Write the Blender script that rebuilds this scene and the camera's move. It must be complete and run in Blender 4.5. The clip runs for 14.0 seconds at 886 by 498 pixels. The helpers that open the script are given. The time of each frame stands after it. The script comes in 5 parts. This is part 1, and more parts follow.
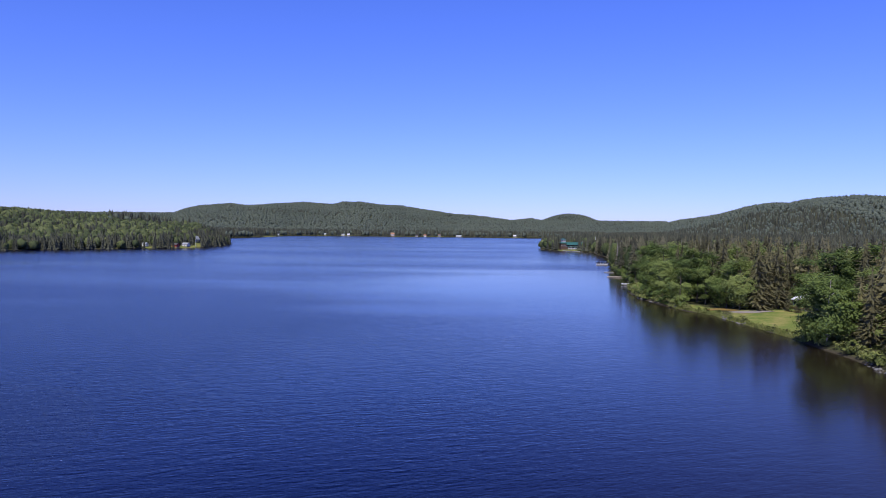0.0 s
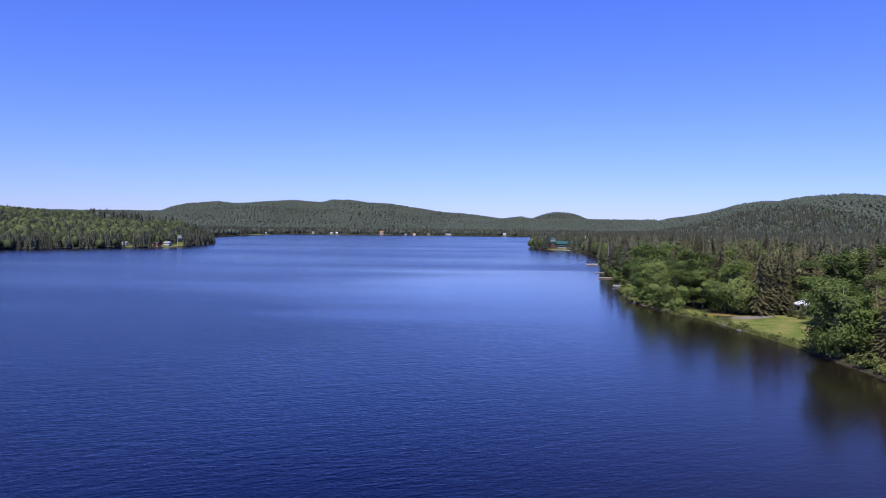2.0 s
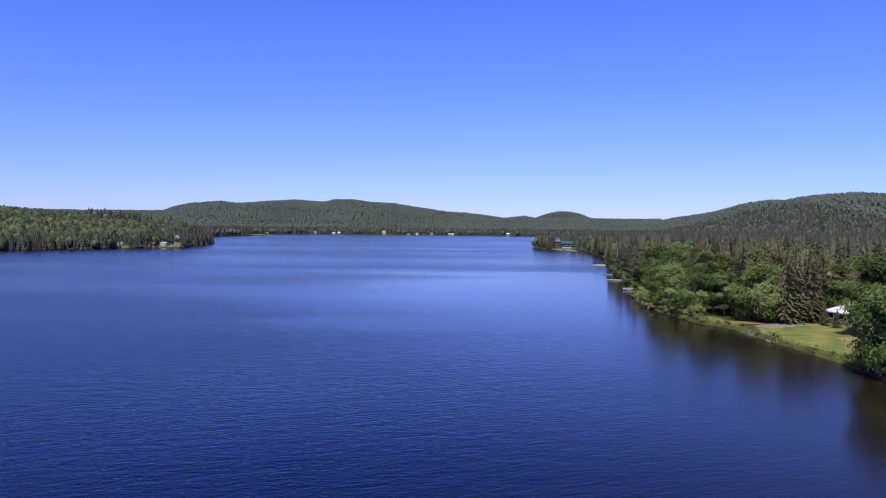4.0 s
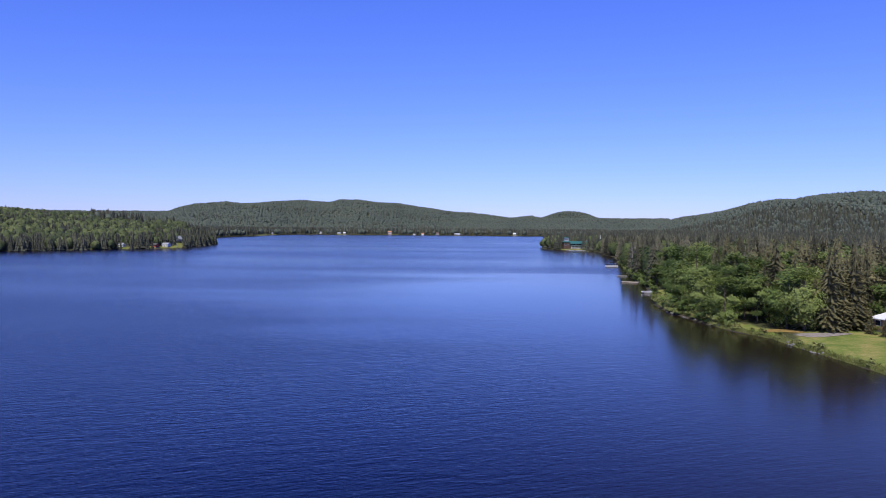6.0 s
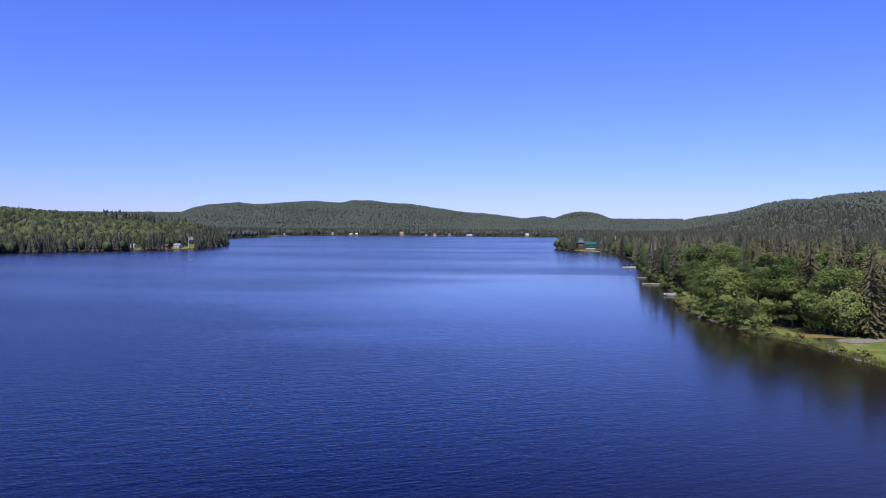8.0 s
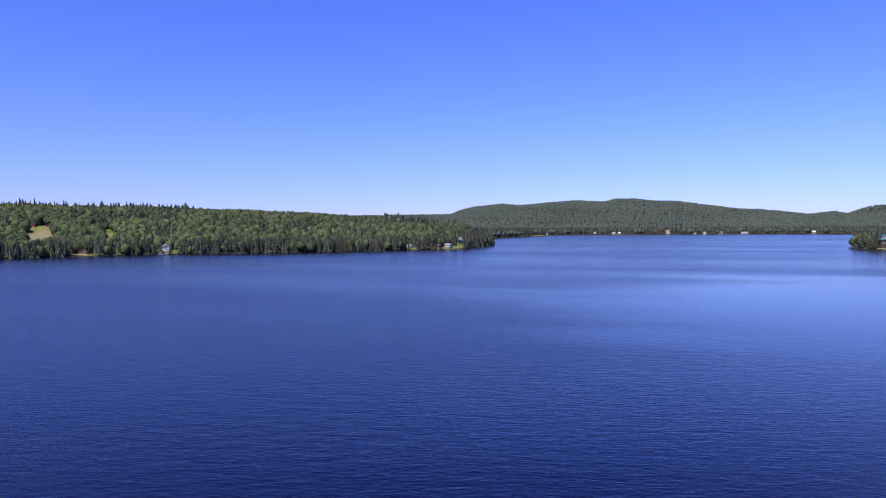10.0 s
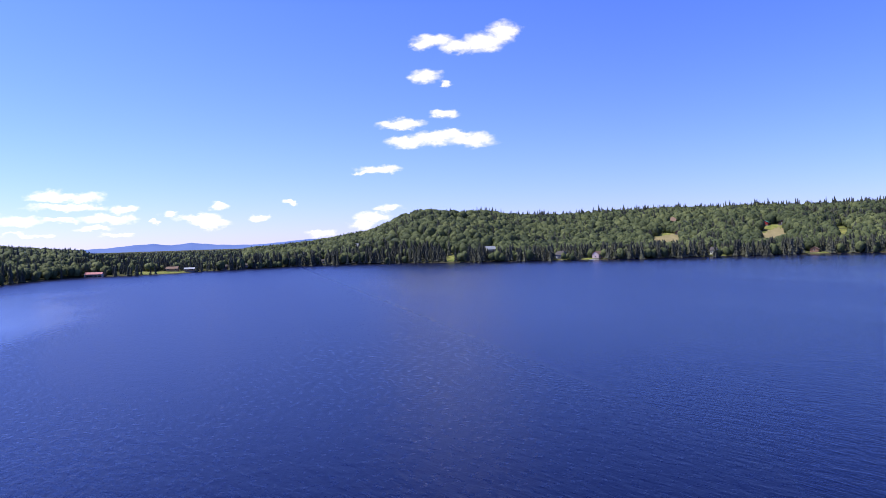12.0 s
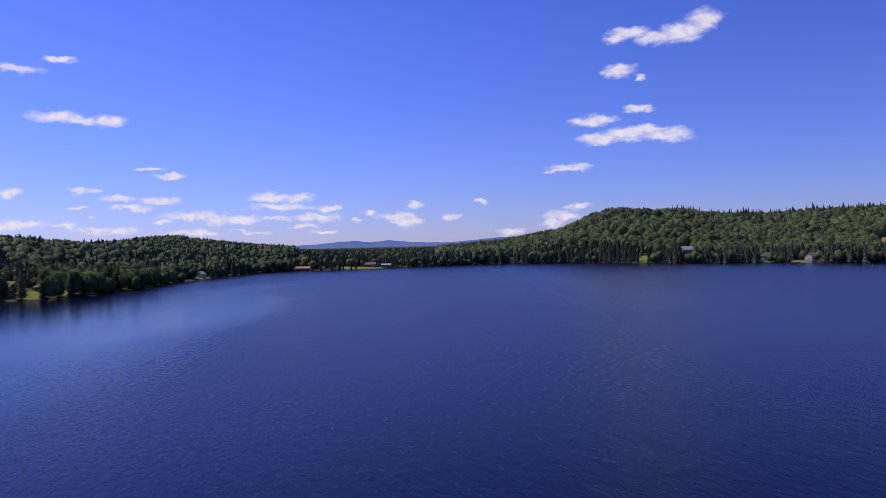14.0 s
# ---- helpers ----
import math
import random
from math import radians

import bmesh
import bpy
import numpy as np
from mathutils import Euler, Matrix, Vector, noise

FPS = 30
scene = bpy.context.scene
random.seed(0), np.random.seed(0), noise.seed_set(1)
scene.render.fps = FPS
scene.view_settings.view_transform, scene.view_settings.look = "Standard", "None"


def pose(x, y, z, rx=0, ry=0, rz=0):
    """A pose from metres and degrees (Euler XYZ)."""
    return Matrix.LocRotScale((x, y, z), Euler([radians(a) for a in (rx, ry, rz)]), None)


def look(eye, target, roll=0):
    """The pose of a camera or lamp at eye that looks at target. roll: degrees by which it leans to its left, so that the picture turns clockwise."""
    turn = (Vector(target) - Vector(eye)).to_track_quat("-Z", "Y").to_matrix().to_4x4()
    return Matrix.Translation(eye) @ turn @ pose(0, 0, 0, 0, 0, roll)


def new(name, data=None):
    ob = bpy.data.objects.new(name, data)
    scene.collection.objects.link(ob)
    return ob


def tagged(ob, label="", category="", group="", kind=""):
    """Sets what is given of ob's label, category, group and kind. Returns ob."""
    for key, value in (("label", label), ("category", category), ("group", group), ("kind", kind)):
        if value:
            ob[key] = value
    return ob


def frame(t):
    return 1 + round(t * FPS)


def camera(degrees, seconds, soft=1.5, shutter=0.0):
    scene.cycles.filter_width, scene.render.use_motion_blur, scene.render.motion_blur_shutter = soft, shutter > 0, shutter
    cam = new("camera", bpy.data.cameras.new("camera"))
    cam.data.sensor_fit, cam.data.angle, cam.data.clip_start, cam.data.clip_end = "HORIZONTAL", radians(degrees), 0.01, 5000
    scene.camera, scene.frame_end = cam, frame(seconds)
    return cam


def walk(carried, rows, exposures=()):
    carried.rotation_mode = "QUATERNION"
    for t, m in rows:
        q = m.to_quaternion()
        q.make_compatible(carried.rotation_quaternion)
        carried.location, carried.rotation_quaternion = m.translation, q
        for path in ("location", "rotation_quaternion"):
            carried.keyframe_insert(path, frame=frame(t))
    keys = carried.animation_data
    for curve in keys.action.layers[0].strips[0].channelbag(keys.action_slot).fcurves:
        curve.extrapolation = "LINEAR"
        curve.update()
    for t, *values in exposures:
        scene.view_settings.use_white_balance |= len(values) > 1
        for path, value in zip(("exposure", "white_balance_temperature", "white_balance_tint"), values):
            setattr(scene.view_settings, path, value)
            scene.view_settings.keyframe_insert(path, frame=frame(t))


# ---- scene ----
# ---- camera and its path ----
cam = camera(62.73, 14.0, soft=0.55)
PATH = (  # seconds, x, y, z, turn to the left, tilt up, lean
    (0, 0.00, 0.00, 24.00, 0.000, -1.570, 0.650),
    (0.5, 0.76, 3.49, 24.11, -0.245, -1.604, 0.685),
    (1, 1.49, 7.04, 24.23, -0.544, -1.641, 0.716),
    (1.5, 2.17, 10.66, 24.34, -0.691, -1.668, 0.746),
    (2, 2.79, 14.37, 24.45, -0.772, -1.694, 0.686),
    (2.5, 3.33, 18.18, 24.55, -0.847, -1.719, 0.658),
    (5, 4.34, 39.09, 24.69, -0.198, -1.753, 0.551),
    (5.5, 3.93, 42.52, 24.67, -0.121, -1.761, 0.525),
    (6, 3.48, 45.80, 24.65, -0.047, -1.737, 0.480),
    (6.5, 3.09, 48.81, 24.63, 0.026, -1.705, 0.477),
    (7, 2.73, 51.55, 24.59, 0.107, -1.680, 0.468),
    (9.3, 1.25, 54.90, 24.01, 8.886, -1.739, 0.081),
    (9.5, 1.10, 55.11, 23.97, 11.604, -1.734, -0.027),
    (10, 0.71, 55.62, 23.89, 21.295, -1.722, -0.354),
    (10.5, 0.31, 56.12, 23.83, 34.693, -1.660, -0.855),
    (11, -0.11, 56.55, 23.77, 47.549, -1.488, -1.326),
    (11.5, -0.58, 56.91, 23.72, 60.893, -1.195, -1.678),
    (12, -1.05, 57.25, 23.70, 74.759, -0.805, -1.832),
    (12.5, -1.53, 57.55, 23.70, 81.092, -0.620, -1.778),
    (13, -2.05, 57.76, 23.70, 85.239, -0.553, -1.674),
    (13.5, -2.55, 57.94, 23.71, 88.536, -0.502, -1.522),
    (14, -3.05, 58.09, 23.72, 89.598, -0.505, -1.351),
)
walk(cam, [(t, pose(x, y, z, 90 + tilt, 0, turn) @ pose(0, 0, 0, 0, 0, lean)) for t, x, y, z, turn, tilt, lean in PATH],
     exposures=((0, 0.0), (9.5, 0.0), (10.5, 0.3), (11, 0.45), (11.5, 0.55), (12, 0.40), (12.5, 0.19), (13.2, -.20), (14, -.52)))

# ---- sky, sun ----
SUN_AZ, SUN_EL = radians(200), radians(57)      # clockwise from +Y
TO_SUN = Vector((math.sin(SUN_AZ) * math.cos(SUN_EL), math.cos(SUN_AZ) * math.cos(SUN_EL), math.sin(SUN_EL)))
sun = new("sun", bpy.data.lights.new("sun", "SUN"))
sun.data.energy, sun.data.angle, sun.data.color = 5.0, radians(0.53), (1.0, 0.95, 0.86)
sun.matrix_world = look((0, 0, 500), Vector((0, 0, 500)) - TO_SUN)


def set_sky(n, v):
    n.sky_type, n.sun_disc, n.sun_elevation, n.sun_rotation, n.altitude, n.air_density, n.dust_density, n.ozone_density = v


def set_operation(n, v):
    n.operation = v


def set_clamp(n, v):
    n.use_clamp = v


def set_blend(n, v):
    n.data_type, n.blend_type = "RGBA", v


def set_smooth(n, v):
    n.interpolation_type = v


def set_turn(n, v):
    n.rotation_type = v


def set_attribute(n, v):
    n.attribute_name = v


PROPERTY = {"named": set_attribute, "operation": set_operation, "use_clamp": set_clamp, "blend_type": set_blend, "interpolation_type": set_smooth,
            "rotation_type": set_turn, "sky": set_sky}


class Nodes:
    """Short way to write node trees."""

    def __init__(self, tree):
        self.tree = tree
        tree.nodes.clear()

    def add(self, kind, values=(), **props):
        n = self.tree.nodes.new(kind)
        for key, value in props.items():
            PROPERTY[key](n, value)
        for key, value in dict(values).items():
            if isinstance(value, bpy.types.NodeSocket):
                self.tree.links.new(value, n.inputs[key])
            else:
                n.inputs[key].default_value = value
        return n

    def math(self, op, a, b=0.0, c=0.0, clamp=False):
        return self.add("ShaderNodeMath", {0: a, 1: b, 2: c}, operation=op, use_clamp=clamp).outputs[0]

    def noise(self, vec, scale, detail=3.0, rough=0.55, dist=0.0):
        return self.add("ShaderNodeTexNoise", {"Vector": vec, "Scale": scale, "Detail": detail, "Roughness": rough, "Distortion": dist}).outputs[0]

    def ramp(self, fac, *stops):
        n = self.add("ShaderNodeValToRGB", {0: fac})
        while len(n.color_ramp.elements) < len(stops):
            n.color_ramp.elements.new(0.5)
        for e, (p, c) in zip(n.color_ramp.elements, stops):
            e.position, e.color = p, (*c, 1) if len(c) == 3 else c
        return n.outputs[0]

    def mix(self, fac, a, b, blend="MIX"):
        n = self.add("ShaderNodeMix", {0: fac, 6: a, 7: b}, blend_type=blend)
        return n.outputs[2]


def rgba(c):
    return (*c, 1.0)


world = bpy.data.worlds.new("sky")
scene.world = world
world.use_nodes = True
N = Nodes(world.node_tree)
sky = N.add("ShaderNodeTexSky", sky=("NISHITA", False, SUN_EL, SUN_AZ, 300, 1.0, 0.1, 3.0))  # height, air, dust, ozone
direction = N.add("ShaderNodeTexCoord").outputs["Generated"]
split = N.add("ShaderNodeSeparateXYZ", {0: direction})
azimuth = N.math("ARCTAN2", split.outputs[0], split.outputs[1])
level = N.math("SQRT", N.math("ADD", N.math("POWER", split.outputs[0], 2), N.math("POWER", split.outputs[1], 2)))
height = N.math("DIVIDE", split.outputs[2], N.math("MAXIMUM", level, 0.05))
plane = N.add("ShaderNodeCombineXYZ", {0: azimuth, 1: height}).outputs[0]
# fair-weather cumulus to the south-west: azimuth and height in degrees, half width, half depth
CLOUDS_HIGH = (
    (-69.5, 15.6, 1.57, 0.94), (-71.0, 15.0, 2.11, 0.95), (-73.0, 14.7, 1.81, 0.64), (-75.0, 15.2, 1.94, 0.7), (-75.8, 14.9, 1.19, 0.59), (-75.7, 12.6, 1.57, 0.7),
    (-74.2, 12.0, 0.48, 0.32), (-74.3, 9.7, 1.45, 0.48), (-77.7, 9.0, 2.29, 0.49), (-72.3, 7.7, 2.45, 0.69), (-75.2, 7.9, 2.43, 0.7), (-77.2, 7.6, 2.07, 0.54),
    (-73.9, 8.2, 2.41, 0.43), (-79.5, 5.6, 1.97, 0.44), (-80.6, 5.3, 1.21, 0.27),
)
CLOUDS_LOW = (
    (-78.9, 2.6, 1.09, 0.38), (-80.2, 1.9, 1.65, 0.55), (-81.1, 1.3, 1.21, 0.5), (-84.1, 0.7, 1.33, 0.33), (-86.6, 3.2, 0.61, 0.28), (-88.8, 2.1, 0.89, 0.33),
    (-91.8, 3.0, 0.89, 0.39), (-95.2, 2.5, 0.78, 0.28), (-93.3, 2.1, 1.89, 0.5), (-92.3, 1.7, 1.67, 0.44), (-96.3, 1.9, 0.33, 0.22), (-102.9, 3.8, 1.95, 0.49),
    (-100.9, 3.7, 1.75, 0.49), (-102.0, 3.0, 3.15, 0.38), (-99.4, 2.2, 2.3, 0.44), (-98.3, 2.9, 1.21, 0.39), (-100.3, 1.5, 1.42, 0.27), (-108.4, 2.4, 3.48, 0.42),
    (-105.8, 2.1, 3.21, 0.43), (-102.4, 2.1, 1.41, 0.27), (-110.6, 2.0, 0.83, 0.21),
)
CLOUDS_SOUTH = (
    (-110.8, 3.5, 1.71, 0.42), (-112.8, 3.0, 1.94, 0.26), (-113.7, 3.7, 1.42, 0.3), (-115.7, 4.2, 1.25, 0.3), (-116.2, 3.0, 0.95, 0.2), (-115.2, 2.3, 0.4, 0.18),
    (-117.2, 1.8, 1.28, 0.25), (-114.5, 1.4, 2.78, 0.35), (-119.9, 1.9, 2.21, 0.38), (-120.3, 4.0, 0.96, 0.43), (-111.5, 5.9, 1.29, 0.21), (-110.0, 5.3, 1.36, 0.26),
    (-117.4, 9.3, 2.17, 0.49), (-114.1, 9.2, 1.62, 0.56), (-115.8, 9.2, 1.6, 0.4), (-119.7, 12.3, 1.93, 0.43), (-117.1, 13.2, 1.48, 0.3), (-108.4, 1.1, 2.64, 0.32),
    (-104.5, 1.2, 1.83, 0.18), (-98.8, 1.0, 1.43, 0.22), (-122.8, 2.6, 1.86, 0.47), (-123.7, 5.5, 2.31, 0.55),
)
wobble = N.add("ShaderNodeTexNoise", {"Vector": N.add("ShaderNodeVectorMath", {0: plane, 1: (1, 1.8, 1)}, operation="MULTIPLY").outputs[0],
                                      "Scale": 46.0, "Detail": 6.0, "Roughness": 0.58})
shift = N.add("ShaderNodeVectorMath", {0: wobble.outputs["Color"], 1: (.5, .5, .5)}, operation="SUBTRACT").outputs[0]
shift = N.add("ShaderNodeVectorMath", {0: shift, 1: (.036, .021, 0)}, operation="MULTIPLY").outputs[0]
torn = N.add("ShaderNodeVectorMath", {0: plane, 1: shift}, operation="ADD").outputs[0]
near = None
for az, el, w, h in CLOUDS_HIGH + CLOUDS_LOW + CLOUDS_SOUTH:
    off = N.add("ShaderNodeVectorMath", {0: torn, 1: (radians(az), math.tan(radians(el)), 0)}, operation="SUBTRACT").outputs[0]
    off = N.add("ShaderNodeVectorMath", {0: off, 1: (1.14 / radians(w), 1.14 / radians(h), 0)}, operation="MULTIPLY").outputs[0]
    far = N.add("ShaderNodeVectorMath", {0: off}, operation="LENGTH").outputs["Value"]
    near = far if near is None else N.math("MINIMUM", near, far)
cover = N.add("ShaderNodeMapRange", {0: near, 1: 1.15, 2: 0.35, 3: 0.0, 4: 1.0}, interpolation_type="SMOOTHSTEP").outputs[0]
puff = N.noise(plane, 75, 5, 0.6)
white = N.ramp(puff, (0.34, (0.70, 0.70, 1.0)), (0.58, (1.03, 0.95, 1.10)))
# graded by height: mid sky dimmed for darker water, unseen zenith brightened as fill
sky_grade = N.ramp(N.math("MULTIPLY", height, 0.5, clamp=True), (0.0, (.365, .415, .84)), (0.06, (.352, .422, .97)), (0.16, (.315, .408, 1.02)), (0.26, (.118, .194, .70)), (0.5, (.066, .118, .46)), (1.0, (.62, .68, 1.0)))
toward = N.math("COSINE", N.math("SUBTRACT", azimuth, SUN_AZ))
sunward = N.ramp(N.math("MULTIPLY_ADD", toward, 0.5, 0.5), (0.02, (1.0, 1.0, 1.0)), (0.18, (.955, .955, .97)), (0.41, (.972, .922, .955)), (0.67, (1.12, 1.04, 1.07)), (0.89, (1.25, 1.16, 1.17)), (1.0, (1.4, 1.3, 1.28)))
blue = N.mix(1.0, N.mix(1.0, sky.outputs[0], sky_grade, "MULTIPLY"), sunward, "MULTIPLY")
air = N.add("ShaderNodeBackground", {"Color": blue, "Strength": 0.20})
cloud = N.add("ShaderNodeBackground", {"Color": white, "Strength": 1.15})
both = N.add("ShaderNodeMixShader", {0: N.math("MULTIPLY", cover, 0.93), 1: air.outputs[0], 2: cloud.outputs[0]})
N.add("ShaderNodeOutputWorld", {0: both.outputs[0]})


# ---- materials ----
def material(name):
    m = bpy.data.materials.new(name)
    m.use_nodes = True
    return m, Nodes(m.node_tree)


def finish(n, base, rough=0.8, bump=None, strength=0.3, distance=0.05, metal=0.0, spec=0.3, extra=()):
    values = {"Base Color": base, "Roughness": rough, "Metallic": metal, "Specular IOR Level": spec, **dict(extra)}
    if bump is not None:
        values["Normal"] = n.add("ShaderNodeBump", {"Height": bump, "Strength": strength, "Distance": distance}).outputs[0]
    p = n.add("ShaderNodeBsdfPrincipled", values)
    n.add("ShaderNodeOutputMaterial", {0: p.outputs[0]})
    return p


def position(n):
    return n.add("ShaderNodeNewGeometry").outputs["Position"]


def foliage(name, dark, mid, light, patch=0.02, bump_scale=1.2, bump=0.6, sheen=0.2, island=0.18, own=0.77, tone=0.0, glow=0.14):
    """Leaves or needles: hue from tree to tree, and from stand to stand."""
    m, n = material(name)
    geo = n.add("ShaderNodeNewGeometry")
    place = geo.outputs["Position"]
    stand = n.noise(place, patch, 3)
    leaf = n.noise(place, bump_scale, 3, 0.65)
    v = n.math("MULTIPLY", geo.outputs["Random Per Island"], island)
    v = n.math("MULTIPLY_ADD", stand, 0.75, v)
    v = n.math("MULTIPLY_ADD", n.add("ShaderNodeObjectInfo").outputs["Random"], own, v)
    v = n.math("MULTIPLY_ADD", n.add("ShaderNodeAttribute", named="tree_tone").outputs["Fac"], tone, v)
    v = n.math("MULTIPLY_ADD", leaf, 0.6, n.math("SUBTRACT", v, 0.185 + 0.5 * (island + own)))
    colour = n.ramp(v, (0.12, dark), (0.5, mid), (0.9, light))
    base = n.add("ShaderNodeBump", {"Height": leaf, "Strength": min(bump, 1.0), "Distance": 0.6 * max(bump, 1.0)}).outputs[0]
    d = n.add("ShaderNodeBsdfPrincipled", {"Base Color": colour, "Roughness": 0.65, "Specular IOR Level": sheen, "Normal": base})
    tr = n.add("ShaderNodeBsdfTranslucent", {"Color": colour, "Normal": base})
    mx = n.add("ShaderNodeMixShader", {0: glow, 1: d.outputs[0], 2: tr.outputs[0]})
    n.add("ShaderNodeOutputMaterial", {0: mx.outputs[0]})
    return m


NEEDLES = foliage("spruce_needles", (.066, .062, .032), (.148, .136, .066), (.230, .210, .104), bump=0.4, glow=0.28)
NEEDLES_WOOD = foliage("wood_needles", (.050, .049, .033), (.110, .108, .066), (.190, .176, .106), bump=0.6, own=0.0, tone=0.8, glow=0.25)
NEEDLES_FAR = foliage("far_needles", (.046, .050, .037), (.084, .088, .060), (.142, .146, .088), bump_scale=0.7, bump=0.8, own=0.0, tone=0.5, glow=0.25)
LEAVES = foliage("broad_leaves", (.066, .102, .028), (.140, .192, .048), (.228, .272, .080), patch=0.035, bump=0.3, glow=0.32)
LEAVES_WOOD = foliage("wood_leaves", (.046, .066, .024), (.094, .122, .042), (.165, .190, .068), patch=0.03, bump=0.9, own=0.0, tone=0.7, glow=0.25)
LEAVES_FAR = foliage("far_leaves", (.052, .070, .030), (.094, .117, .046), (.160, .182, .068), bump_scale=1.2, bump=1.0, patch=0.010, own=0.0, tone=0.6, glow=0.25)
# leaves of the far slopes, paler and bluer: distance haze mixed into the colour
LEAVES_HAZED = foliage("hazed_hill_leaves", (.072, .090, .068), (.104, .124, .092), (.136, .158, .110), bump_scale=0.3, bump=0.4, patch=0.006, island=0.08, own=0.0, tone=0.28, glow=0.25)
BUSH = foliage("shore_bush", (.085, .105, .026), (.150, .172, .045), (.24, .245, .085), patch=0.2, island=0.4, own=0.5)


def bark_material(name, dark, light, scale):
    m, n = material(name)
    p = n.add("ShaderNodeTexCoord").outputs["Object"]
    st = n.add("ShaderNodeVectorMath", {0: p, 1: (scale, scale, scale * 0.25)}, operation="MULTIPLY").outputs[0]
    g = n.noise(st, 3.0, 5, 0.7)
    finish(n, n.ramp(g, (0.3, dark), (0.7, light)), 0.9, g, 0.8, 0.05)
    return m


BARK = bark_material("spruce_bark", (.05, .04, .032), (.17, .14, .115), 3)
BIRCH = bark_material("birch_bark", (.12, .10, .085), (.62, .58, .52), 2)
DEADWOOD = bark_material("dead_wood", (.16, .14, .125), (.40, .36, .33), 3)


def ground_material():
    """Grass in the open, brown forest floor elsewhere, bare wet earth at the water's edge."""
    m, n = material("ground_cover")
    p = position(n)
    fine = n.noise(p, 2.5, 5, 0.7)
    broad = n.noise(p, 0.2, 6, 0.7)
    grass = n.ramp(n.math("MULTIPLY_ADD", fine, 0.4, n.math("MULTIPLY", broad, 0.7)),
                   (0.36, (.070, .108, .024)), (0.52, (.140, .174, .040)), (0.66, (.27, .225, .085)))
    earth = n.ramp(fine, (0.3, (.028, .026, .018)), (0.7, (.085, .07, .045)))
    floor = n.ramp(n.math("MULTIPLY_ADD", fine, 0.5, n.math("MULTIPLY", broad, 0.5)), (0.35, (.035, .040, .018)), (0.65, (.085, .085, .035)))
    z = n.add("ShaderNodeSeparateXYZ", {0: p}).outputs[2]
    low = n.add("ShaderNodeMapRange", {0: n.math("MULTIPLY_ADD", fine, 0.5, z), 1: 0.45, 2: 0.85}).outputs[0]
    clear = n.add("ShaderNodeAttribute", named="open_ground").outputs["Fac"]
    finish(n, n.mix(low, earth, n.mix(clear, floor, grass)), 0.95, fine, 0.7, 0.15, spec=0.1)
    return m


